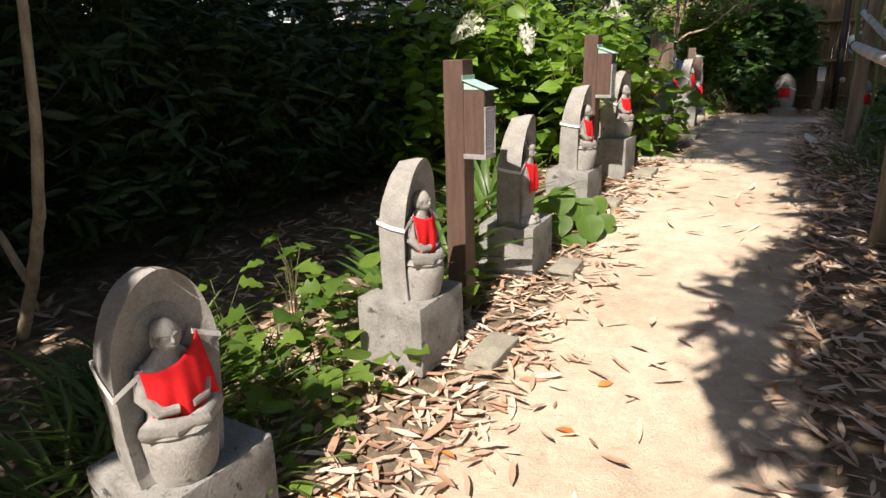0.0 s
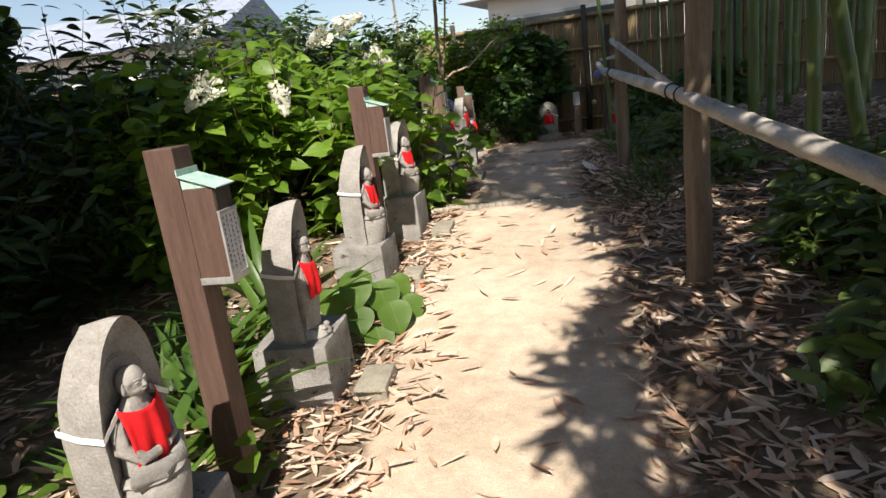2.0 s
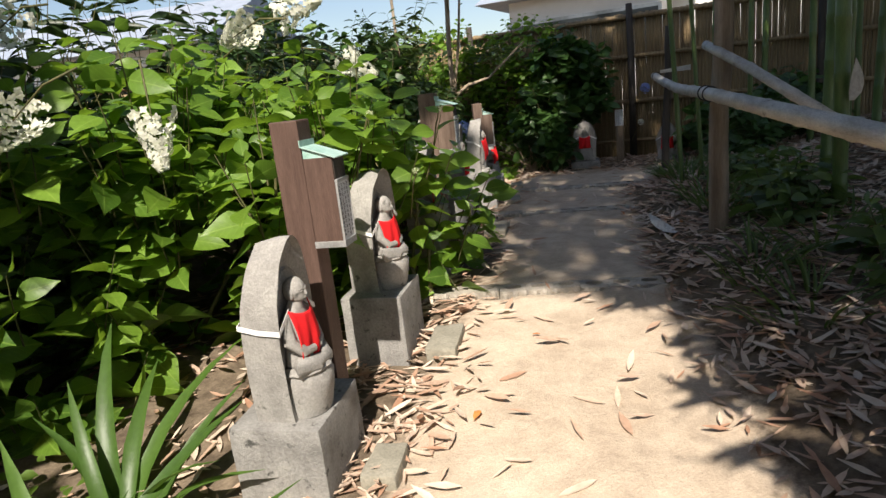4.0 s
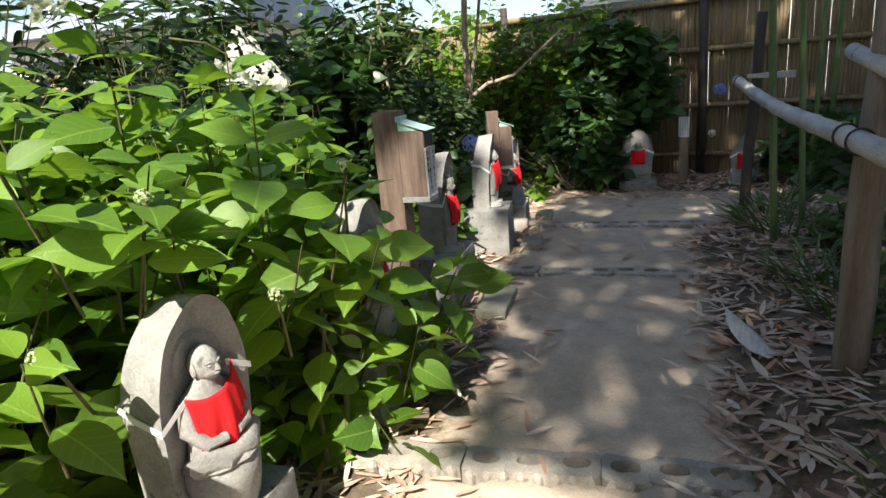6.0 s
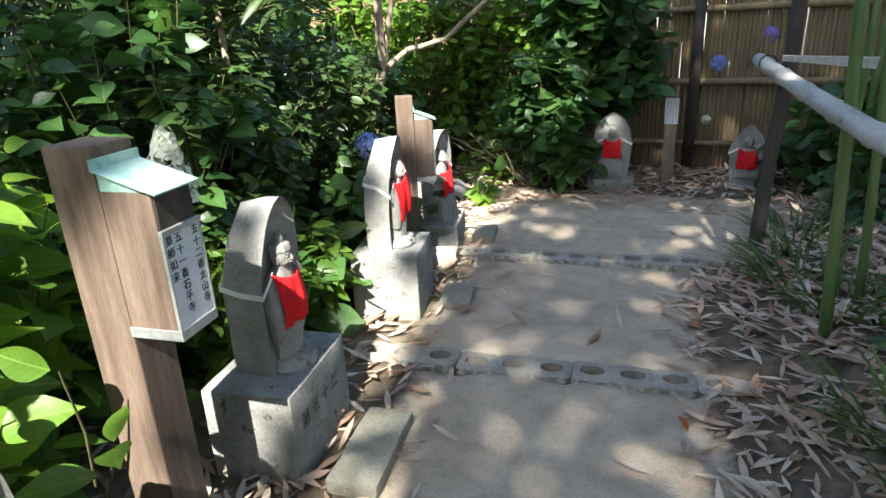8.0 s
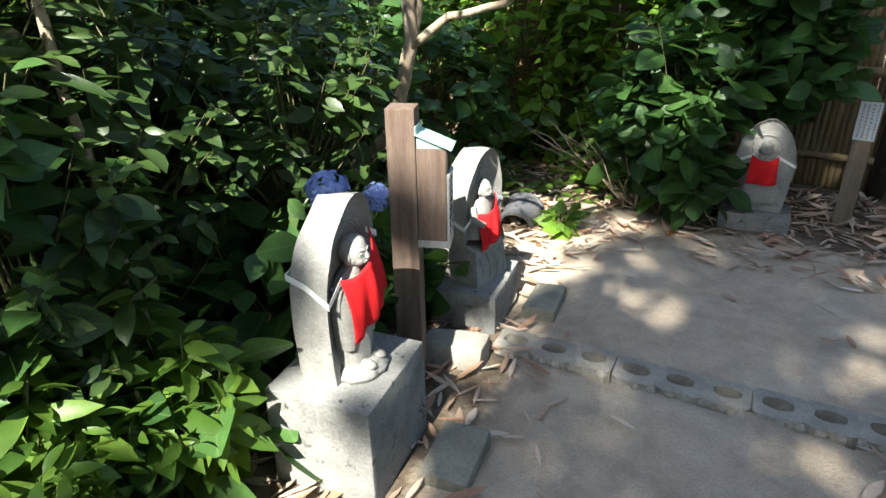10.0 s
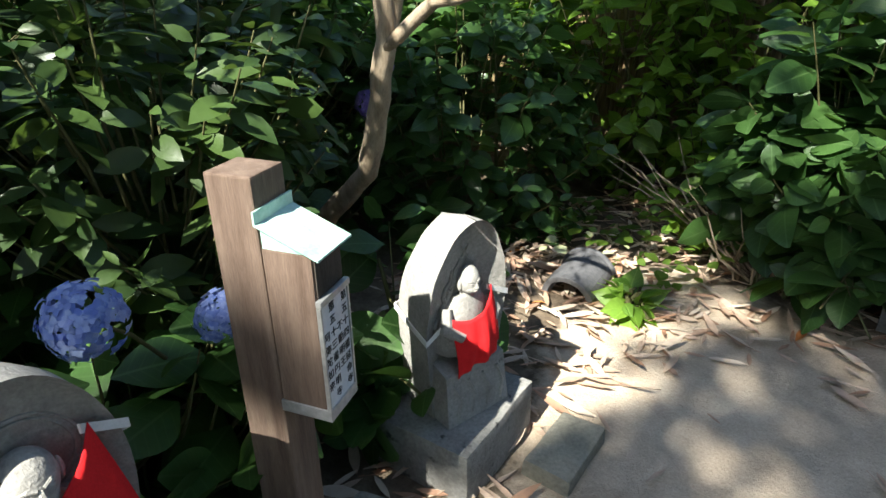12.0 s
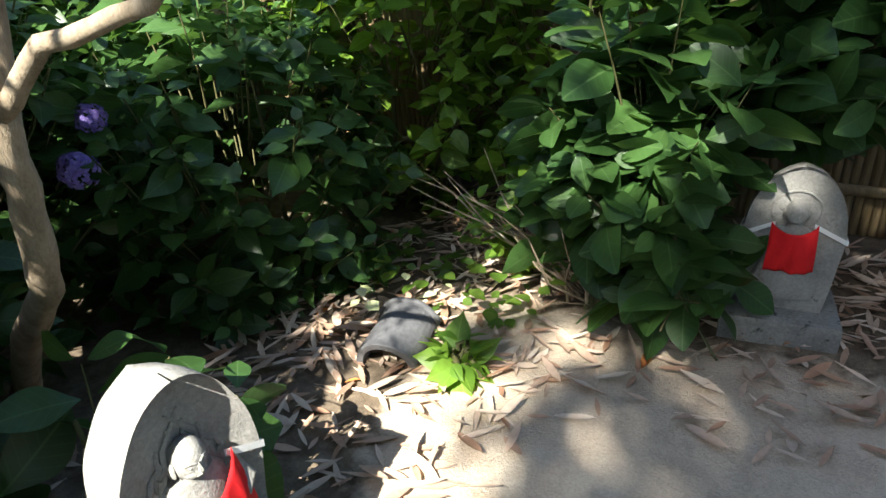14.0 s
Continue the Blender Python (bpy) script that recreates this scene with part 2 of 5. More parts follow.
# ---- mesh helpers ----
class Geo:
    """Collects vertices and faces for one mesh."""

    def __init__(self):
        self.v, self.f = [], []

    def add(self, verts, faces):
        k = len(self.v)
        self.v.extend(tuple(p) for p in verts)
        self.f.extend(tuple(i + k for i in q) for q in faces)
        return self

    def box(self, x0, x1, y0, y1, z0, z1, m=None):
        vs = [Vector((x, y, z)) for z in (z0, z1) for y in (y0, y1) for x in (x0, x1)]
        if m is not None:
            vs = [m @ v for v in vs]
        return self.add(vs, [(0, 2, 3, 1), (4, 5, 7, 6), (0, 1, 5, 4), (2, 6, 7, 3), (0, 4, 6, 2), (1, 3, 7, 5)])

    def tube(self, pts, radii, sides=8, cap=True):
        pts = [Vector(p) for p in pts]
        ring0, verts, n = None, [], len(pts)
        ref = Vector((0.31, 0.2, 0.93)).normalized()
        for i, p in enumerate(pts):
            d = (pts[min(i + 1, n - 1)] - pts[max(i - 1, 0)]).normalized()
            if abs(d.dot(ref)) > 0.95:
                ref = Vector((1, 0.1, 0)).normalized()
            a = (ref - d * ref.dot(d)).normalized()
            c = d.cross(a)
            ref = a if i else a
            r = radii[i] if isinstance(radii, (list, tuple)) else radii
            verts += [p + (a * math.cos(2 * math.pi * k / sides) + c * math.sin(2 * math.pi * k / sides)) * r for k in range(sides)]
        faces = [(i * sides + k, i * sides + (k + 1) % sides, (i + 1) * sides + (k + 1) % sides, (i + 1) * sides + k) for i in range(n - 1) for k in range(sides)]
        if cap:
            faces += [tuple(range(sides))[::-1], tuple((n - 1) * sides + k for k in range(sides))]
        return self.add(verts, faces)

    def ball(self, c, rx, ry, rz, nu=14, nv=9):
        vs = [(c[0], c[1], c[2] - rz)]
        for j in range(1, nv):
            a = math.pi * j / nv - math.pi / 2
            vs += [(c[0] + rx * math.cos(a) * math.cos(2 * math.pi * i / nu), c[1] + ry * math.cos(a) * math.sin(2 * math.pi * i / nu), c[2] + rz * math.sin(a)) for i in range(nu)]
        vs.append((c[0], c[1], c[2] + rz))
        fs = [(0, 1 + (i + 1) % nu, 1 + i) for i in range(nu)]
        for j in range(nv - 2):
            fs += [(1 + j * nu + i, 1 + j * nu + (i + 1) % nu, 1 + (j + 1) * nu + (i + 1) % nu, 1 + (j + 1) * nu + i) for i in range(nu)]
        t = len(vs) - 1
        fs += [(1 + (nv - 2) * nu + i, 1 + (nv - 2) * nu + (i + 1) % nu, t) for i in range(nu)]
        return self.add(vs, fs)

    def mesh(self, name, mat, smooth=False, bevel=0.0, segments=2):
        me = bpy.data.meshes.new(name)
        me.from_pydata(self.v, [], self.f)
        if bevel:
            bm = bmesh.new()
            bm.from_mesh(me)
            bmesh.ops.recalc_face_normals(bm, faces=bm.faces)
            edges = [e for e in bm.edges if len(e.link_faces) == 2 and e.calc_face_angle(0) > 0.6]
            bmesh.ops.bevel(bm, geom=edges, offset=bevel, segments=segments, profile=0.6, affect='EDGES', clamp_overlap=True)
            bm.to_mesh(me)
            bm.free()
        else:
            bm = bmesh.new()
            bm.from_mesh(me)
            bmesh.ops.recalc_face_normals(bm, faces=bm.faces)
            bm.to_mesh(me)
            bm.free()
        if smooth:
            me.shade_smooth()
        me.materials.append(mat)
        return me


def part(name, me, parent=None, label="", m=None):
    ob = new(name, me)
    if parent is not None:
        ob.parent = parent
    if m is not None:
        ob.matrix_basis = m
    if label:
        ob["label"] = label
    return ob


def thing(name, label, category, m=None, group="", kind="", me=None):
    ob = new(name, me)
    if m is not None:
        ob.matrix_basis = m
    return tagged(ob, label, category, group, kind)


def roughen(me, amount, scale, seed=0.0):
    """Chipped, hand-cut stone: moves the vertices a little."""
    for v in me.vertices:
        p = v.co * scale + Vector((seed, seed * 1.7, seed * 0.3))
        v.co += Vector(noise.noise_vector(p)) * amount
    return me


def leaf_shape(profile, fold=0.25, droop=0.25, wave=0.0):
    """Unit leaf along +y: rows of half-widths; folded on the midrib and bent."""
    n = len(profile)
    vs, fs = [], []
    for i, w in enumerate(profile):
        s = i / (n - 1)
        z = -droop * s * s
        up = fold * w + wave * math.sin(s * 11)
        vs += [(-w, s, z + up), (0, s, z), (w, s, z + fold * w - wave * math.sin(s * 11))]
    for i in range(n - 1):
        a, b = 3 * i, 3 * i + 3
        fs += [(a, a + 1, b + 1, b), (a + 1, a + 2, b + 2, b + 1)]
    return np.array(vs), fs


OVATE = leaf_shape([0.012, 0.13, 0.215, 0.27, 0.30, 0.305, 0.285, 0.245, 0.185, 0.115, 0.05, 0.0], 0.22, 0.22, 0.012)
ELLIPTIC = leaf_shape([0.012, 0.07, 0.14, 0.20, 0.245, 0.265, 0.265, 0.24, 0.19, 0.115, 0.03], 0.2, 0.2, 0.012)
LANCE = leaf_shape([0.02, 0.10, 0.12, 0.09, 0.0], 0.4, 0.25)
BLADE = leaf_shape([0.03, 0.042, 0.042, 0.034, 0.022, 0.0], 0.6, 0.55)
ROUND = leaf_shape([0.22, 0.42, 0.50, 0.52, 0.50, 0.44, 0.34, 0.20, 0.03], 0.18, 0.22, 0.025)
LOBED = leaf_shape([0.10, 0.34, 0.50, 0.30, 0.27, 0.44, 0.40, 0.18, 0.16, 0.22, 0.12, 0.0], 0.14, 0.25, 0.02)
SMALL = leaf_shape([0.02, 0.24, 0.20, 0.0], 0.3, 0.2)
DRY = leaf_shape([0.01, 0.055, 0.075, 0.07, 0.045, 0.0], 0.45, -0.12, 0.012)


def leaf_mesh(name, specs, shape, mat):
    """One mesh of many leaves. specs: rows of place, pointing, face normal, length, width factor."""
    base, faces = shape
    if not len(specs):
        specs = [((0, 0, -50), (0, 1, 0), (0, 0, 1), 0.01, 1.0)]
    pos = np.array([s[0] for s in specs], float)
    y = np.array([s[1] for s in specs], float)
    z = np.array([s[2] for s in specs], float)
    ln = np.array([s[3] for s in specs], float)
    wd = np.array([s[4] for s in specs], float)
    y /= np.linalg.norm(y, axis=1, keepdims=True) + 1e-9
    z = z - (z * y).sum(1, keepdims=True) * y
    z /= np.linalg.norm(z, axis=1, keepdims=True) + 1e-9
    x = np.cross(y, z)
    b = base
    co = (pos[:, None] + ln[:, None, None] * (b[None, :, 0, None] * (x * wd[:, None])[:, None] + b[None, :, 1, None] * y[:, None] + b[None, :, 2, None] * z[:, None]))
    n, k = len(specs), len(b)
    fa = np.array(faces)
    idx = (np.arange(n)[:, None, None] * k + fa[None]).reshape(-1, fa.shape[1])
    me = bpy.data.meshes.new(name)
    me.from_pydata(co.reshape(-1, 3).tolist(), [], idx.tolist())
    uv = me.uv_layers.new(name="UVMap")
    uv.data.foreach_set("uv", np.tile((b[fa.ravel()][:, :2] + (0.5, 0.0)).ravel(), n).astype(np.float32))
    me.shade_smooth()
    me.materials.append(mat)
    return me


def rnd(a, b):
    return random.uniform(a, b)


def unit():
    v = Vector((random.gauss(0, 1), random.gauss(0, 1), random.gauss(0, 1)))
    return v.normalized()


# ---- the lie of the land ----
PROFILE_Y = [-6, 0, 1.8, 2.8, 3.4, 4.4, 4.88, 5.1, 6.4, 7.0, 7.8, 9.0, 12.0]
PROFILE_Z = [-0.55, -0.385, -0.29, -0.225, -0.135, -0.06, -0.03, 0.0, 0.015, 0.025, 0.0, -0.03, -0.03]
LEFT_Y, LEFT_X = [-3, 0.5, 1.5, 2.6, 3.4, 4.5, 5.4, 6.0, 6.9, 7.6, 8.2, 8.6, 9.3], [1.0, 0.8, 0.58, 0.3, 0.12, -0.05, -0.06, -0.2, -0.45, -0.5, -0.85, -1.0, -1.0]
RIGHT_Y, RIGHT_X = [-3, 0.5, 2.8, 3.4, 4.3, 5.4, 6.0, 7.3, 7.9, 8.4, 9.3], [2.2, 1.75, 1.28, 1.18, 1.05, 0.74, 0.68, 0.5, 0.58, 0.9, 1.0]


KERBS = [(-0.33, 4.86, 12.4, 1.2), (-0.62, 6.59, 7.5, 1.6), (-0.60, 7.67, 8.5, 1.2)]


def left_edge(y):
    return float(np.interp(y, LEFT_Y, LEFT_X))


def right_edge(y):
    return float(np.interp(y, RIGHT_Y, RIGHT_X))


def on_path(x, y):
    """1 on the trodden path, 0 away from it."""
    far = min(x - left_edge(y), right_edge(y) - x, (9.15 - y) * 0.8)
    return max(0.0, min(1.0, 0.5 + far / 0.28))


def height(x, y):
    z = float(np.interp(y, PROFILE_Y, PROFILE_Z))
    bank = x - right_edge(y)
    if bank > 0:
        z += min(0.32, 0.13 * bank + 0.05 * min(1, bank / 0.3))
    low = left_edge(y) - x
    if low > 0:
        z += min(0.12, 0.04 * low)
    for kx, ky, ang, ln in KERBS:
        c, s = math.cos(radians(ang)), math.sin(radians(ang))
        u, v = (x - kx) * c + (y - ky) * s, -(x - kx) * s + (y - ky) * c
        if -0.02 < u < ln and abs(v) < 0.045:
            z -= 0.06
    z += 0.012 * noise.noise(Vector((x * 2.3, y * 2.3, 0))) + 0.005 * noise.noise(Vector((x * 9, y * 9, 3)))
    return z


def steps(parts):
    out = []
    for a, b, n in parts:
        out += list(np.linspace(a, b, n, endpoint=False))
    return out + [parts[-1][1]]


def build_ground():
    xs = steps([(-300, -40, 6), (-40, -6, 8), (-6, -1.6, 24), (-1.6, 2.0, 84), (2.0, 6, 22), (6, 40, 8), (40, 300, 6)])
    ys = steps([(-300, -40, 6), (-40, -4, 8), (-4, 0.4, 26), (0.4, 9.8, 200), (9.8, 14, 16), (14, 50, 8), (50, 300, 6)])
    vs = [(x, y, height(x, y)) for y in ys for x in xs]
    w = len(xs)
    fs = [(j * w + i, j * w + i + 1, (j + 1) * w + i + 1, (j + 1) * w + i) for j in range(len(ys) - 1) for i in range(w - 1)]
    me = bpy.data.meshes.new("ground")
    me.from_pydata(vs, [], fs)
    at = me.attributes.new("path", 'FLOAT', 'POINT')
    at.data.foreach_set("value", [on_path(v[0], v[1]) for v in vs])
    me.shade_smooth()
    me.materials.append(GROUND)
    thing("ground", "pale sandy footpath rising between banks of dark leaf mould", "ground", kind="structure", me=me)


build_ground()


# ---- stone statues with their bases, bibs and stepping slabs ----
def stele_front(w, h, style, y, z):
    """How far forward the hollowed front of a slab stands at a height and a side offset."""
    v = max(0.0, min(1.0, z / h))
    u = max(-1.0, min(1.0, y / (w / 2)))
    lean = 0.035 * v * v if style not in ("low", "flat", "pointed") else 0.01 * v
    hollow = (0.030 if style not in ("flat", "pointed") else 0.012) * min(1.0, v / 0.2)
    return 0.012 + lean - hollow * (1 - u * u)


def slab_half(w, v, style):
    """Half the width of a slab at a share of its height."""
    s = max(0.0, (v - 0.5) / 0.5)
    foot = 0.84 + 0.16 * min(1.0, v / 0.5) ** 0.8
    if style == "pointed":
        return w / 2 * foot * max(0.0, 1 - s ** 1.7) ** 0.75
    return w / 2 * foot * max(0.0, 1 - s ** 2.15) ** 0.54


def lathe(g, rings, sides=18, fold=0.0, folds=7):
    """A closed body from rings of x, y, z, half depth and half width, with shallow upright folds."""
    k = len(g.v)
    for x, y, z, rx, ry in rings:
        for i in range(sides):
            a = 2 * math.pi * i / sides
            f = 1 + fold * math.cos(folds * a)
            g.v.append((x + rx * f * math.cos(a), y + ry * f * math.sin(a), z))
    n = len(rings)
    g.f += [(k + j * sides + i, k + j * sides + (i + 1) % sides, k + (j + 1) * sides + (i + 1) % sides, k + (j + 1) * sides + i) for j in range(n - 1) for i in range(sides)]
    g.f += [tuple(k + i for i in range(sides))[::-1], tuple(k + (n - 1) * sides + i for i in range(sides))]


def carved_head(g, x, z, r, topknot=False):
    """A small worn head with brow, nose, cheeks, long ears and a neck."""
    g.ball((x, 0, z), r * 0.95, r * 0.88, r * 1.12, 20, 14)
    g.ball((x + r * 0.30, 0, z - r * 0.42), r * 0.66, r * 0.68, r * 0.56, 16, 10)
    g.tube([(x + r * 0.82, 0, z + r * 0.18), (x + r * 1.00, 0, z - r * 0.12), (x + r * 0.98, 0, z - r * 0.30)], [r * 0.09, r * 0.13, r * 0.17], 7)
    g.tube([(x + r * 0.86, -r * 0.22, z - r * 0.56), (x + r * 0.95, 0, z - r * 0.53), (x + r * 0.86, r * 0.22, z - r * 0.56)], r * 0.08, 6)
    for sg in (-1, 1):
        g.tube([(x + r * 0.66, sg * r * 0.58, z + r * 0.16), (x + r * 0.86, sg * r * 0.34, z + r * 0.26), (x + r * 0.92, sg * r * 0.10, z + r * 0.16)], r * 0.07, 6)
        g.ball((x + r * 0.80, sg * r * 0.34, z + r * 0.02), r * 0.10, r * 0.17, r * 0.09, 8, 6)
        g.ball((x + r * 0.08, sg * r * 0.90, z - r * 0.16), r * 0.20, r * 0.13, r * 0.46, 10, 8)
    lathe(g, [(x - r * 0.1, 0, z - r * 1.6, r * 0.62, r * 0.7), (x, 0, z - r * 0.7, r * 0.52, r * 0.56)], 14)
    if topknot:
        lathe(g, [(x, 0, z + r * 0.40, r * 0.99, r * 0.94), (x, 0, z + r * 0.62, r * 1.04, r * 0.98), (x, 0, z + r * 1.0, r * 0.86, r * 0.82), (x, 0, z + r * 1.15, r * 0.5, r * 0.48)], 18, 0.03, 9)
        g.ball((x, 0, z + r * 1.45), r * 0.42, r * 0.40, r * 0.55, 12, 9)


def stele_mesh(w, h, t, style):
    """A boat-shaped stone slab, hollowed in front, with a small figure carved before it. +x is the front."""
    g = Geo()
    vs = [0.5 * j / 9 for j in range(9)] + [0.5 + 0.5 * math.sin(math.pi / 2 * k / 15) for k in range(16)]
    cols = 12
    n = cols + 1
    rings = []
    for v in vs:
        s = max(0.0, (v - 0.5) / 0.5)
        half = max(0.0015, slab_half(w, v, style))
        deep = t * (1 - 0.20 * s * s)
        row = []
        for i in range(n):
            u = 2 * i / cols - 1
            row.append((stele_front(w, h, style, u * w / 2 * (half / (w / 2)) ** 0.5, v * h) if abs(u) < 0.99 else stele_front(w, h, style, w, v * h), u * half, v * h))
        rim = stele_front(w, h, style, w, v * h)
        row.append((rim - deep * 0.5, half * 0.985, v * h * (1 - 0.006 * s)))
        for i in range(n):
            u = 1 - 2 * i / cols
            row.append((rim - deep - 0.012 * (1 - u * u), u * half * 0.88, v * h * (1 - 0.03 * s)))
        row.append((rim - deep * 0.5, -half * 0.985, v * h * (1 - 0.006 * s)))
        rings.append(row)
    m = len(rings[0])
    for row in rings:
        g.v += row
    g.f += [(j * m + i, j * m + (i + 1) % m, (j + 1) * m + (i + 1) % m, (j + 1) * m + i) for j in range(len(rings) - 1) for i in range(m)]
    g.f += [tuple(range(m))[::-1], tuple((len(rings) - 1) * m + i for i in range(m))]

    def sx(y, z):
        return stele_front(w, h, style, y, z)
    if style == "niche":
        for sg in (-1, 1):
            for k in range(4):
                y0 = 0.034 + 0.012 * k
                pts = []
                for q in range(9):
                    e = q / 8
                    y = sg * (y0 + 0.010 * math.sin(e * 11 + k * 1.7) - 0.034 * e * e)
                    z = h * (0.42 + (0.44 - 0.05 * k) * e)
                    pts.append((sx(y, z) + 0.002, y, z))
                g.tube(pts, [0.0065, 0.0075, 0.006, 0.0075, 0.006, 0.007, 0.0055, 0.004, 0.002], 6)
        hx = sx(0, h * 0.70) + 0.022
        carved_head(g, hx, h * 0.70, 0.030)
        lathe(g, [(hx - 0.016, 0, h * 0.34, 0.044, 0.070), (hx - 0.016, 0, h * 0.46, 0.042, 0.062), (hx - 0.014, 0, h * 0.57, 0.036, 0.058), (hx - 0.010, 0, h * 0.63, 0.024, 0.036)], 18, 0.03)
        for sg in (-1, 1):
            g.tube([(hx - 0.006, sg * 0.056, h * 0.58), (hx + 0.012, sg * 0.070, h * 0.50), (hx + 0.030, sg * 0.040, h * 0.45)], [0.015, 0.016, 0.012], 10)
        g.add([(-0.01, -w * 0.40, 0), (0.066, -w * 0.40, 0), (0.050, -w * 0.38, h * 0.27), (-0.01, -w * 0.38, h * 0.31), (-0.01, w * 0.40, 0), (0.066, w * 0.40, 0), (0.050, w * 0.38, h * 0.27), (-0.01, w * 0.38, h * 0.31)],
              [(0, 1, 2, 3), (7, 6, 5, 4), (1, 5, 6, 2), (2, 6, 7, 3), (0, 4, 5, 1), (0, 3, 7, 4)])
        for k in range(4):
            y = -w * 0.28 + k * w * 0.19
            g.tube([(0.066, y, h * 0.03), (0.060, y + 0.014, h * 0.12), (0.055, y - 0.006, h * 0.22)], 0.004, 5)
    elif style in ("flat", "pointed"):
        hx = sx(0, h * 0.70) + 0.010
        carved_head(g, hx, h * 0.70, 0.034)
        lathe(g, [(hx - 0.012, 0, h * 0.10, 0.030, 0.085), (hx - 0.010, 0, h * 0.24, 0.036, 0.092), (hx - 0.010, 0, h * 0.36, 0.030, 0.066), (hx - 0.010, 0, h * 0.52, 0.026, 0.064), (hx - 0.006, 0, h * 0.60, 0.020, 0.036)], 18, 0.03)
        g.tube([(sx(0, h * 0.7) + 0.004, math.cos(a) * 0.062, h * 0.70 + math.sin(a) * 0.062) for a in np.linspace(0, 2 * math.pi, 25)], 0.0035, 5, cap=False)
    else:
        hz = h * (0.70 if style != "topknot" else 0.67)
        hx = sx(0, hz) + 0.030
        for rr in (0.060, 0.067):
            g.tube([(sx(math.cos(a) * rr, hz + math.sin(a) * rr) + 0.0012, math.cos(a) * rr, hz + math.sin(a) * rr) for a in np.linspace(0, 2 * math.pi, 29)], 0.0022, 5, cap=False)
        carved_head(g, hx, hz, 0.035 if style != "topknot" else 0.031, style == "topknot")
        bx = hx - 0.012
        if style in ("standing", "topknot"):
            lathe(g, [(bx - 0.006, 0, h * 0.07, 0.040, 0.056), (bx - 0.004, 0, h * 0.16, 0.040, 0.054), (bx, 0, h * 0.30, 0.042, 0.056), (bx + 0.002, 0, h * 0.44, 0.042, 0.060), (bx, 0, h * 0.53, 0.038, 0.060), (bx + 0.002, 0, h * 0.585, 0.026, 0.044), (bx + 0.008, 0, h * 0.62, 0.018, 0.024)], 22, 0.05, 9)
            for sg in (-1, 1):
                lathe(g, [(bx + 0.004, sg * 0.050, h * 0.18, 0.020, 0.010), (bx + 0.006, sg * 0.056, h * 0.30, 0.026, 0.016), (bx + 0.004, sg * 0.058, h * 0.44, 0.024, 0.018), (bx, sg * 0.052, h * 0.54, 0.018, 0.016)], 12, 0.05, 5)
                g.ball((bx + 0.040, sg * 0.024, h * 0.065), 0.024, 0.017, 0.012, 10, 7)
            lathe(g, [(bx + 0.004, 0, 0.0, 0.066, 0.074), (bx + 0.004, 0, h * 0.02, 0.068, 0.078), (bx + 0.004, 0, h * 0.055, 0.058, 0.068), (bx, 0, h * 0.075, 0.046, 0.058)], 24, 0.035, 10)
        else:
            lathe(g, [(bx, 0, h * 0.30, 0.046, 0.064), (bx + 0.002, 0, h * 0.40, 0.044, 0.058), (bx + 0.002, 0, h * 0.50, 0.042, 0.064), (bx, 0, h * 0.57, 0.034, 0.060), (bx + 0.004, 0, h * 0.61, 0.022, 0.038), (bx + 0.008, 0, h * 0.65, 0.016, 0.022)], 20, 0.03, 7)
            for sg in (-1, 1):
                g.tube([(bx, sg * 0.058, h * 0.56), (bx + 0.012, sg * 0.074, h * 0.45), (bx + 0.040, sg * 0.052, h * 0.38), (bx + 0.052, sg * 0.014, h * 0.375)], [0.016, 0.019, 0.016, 0.012], 10)
                g.tube([(bx + 0.010, sg * 0.030, h * 0.30), (bx + 0.036, sg * 0.074, h * 0.305), (bx + 0.058, sg * 0.034, h * 0.295), (bx + 0.060, -sg * 0.020, h * 0.29)], [0.026, 0.030, 0.024, 0.014], 10)
            lathe(g, [(bx, 0, 0.0, 0.066, 0.072), (bx + 0.002, 0, h * 0.05, 0.070, 0.078), (bx + 0.006, 0, h * 0.14, 0.076, 0.083), (bx + 0.008, 0, h * 0.22, 0.078, 0.086), (bx + 0.006, 0, h * 0.255, 0.070, 0.078)], 24)
            lathe(g, [(bx + 0.006, 0, h * 0.245, 0.068, 0.080), (bx + 0.008, 0, h * 0.265, 0.076, 0.089), (bx + 0.006, 0, h * 0.295, 0.062, 0.076)], 24, 0.03, 10)
    me = g.mesh("stone_statue", STONE)
    roughen(me, 0.0032, 14, w * 31 + h)
    me.shade_smooth()
    me.set_sharp_from_angle(angle=radians(38))
    return me


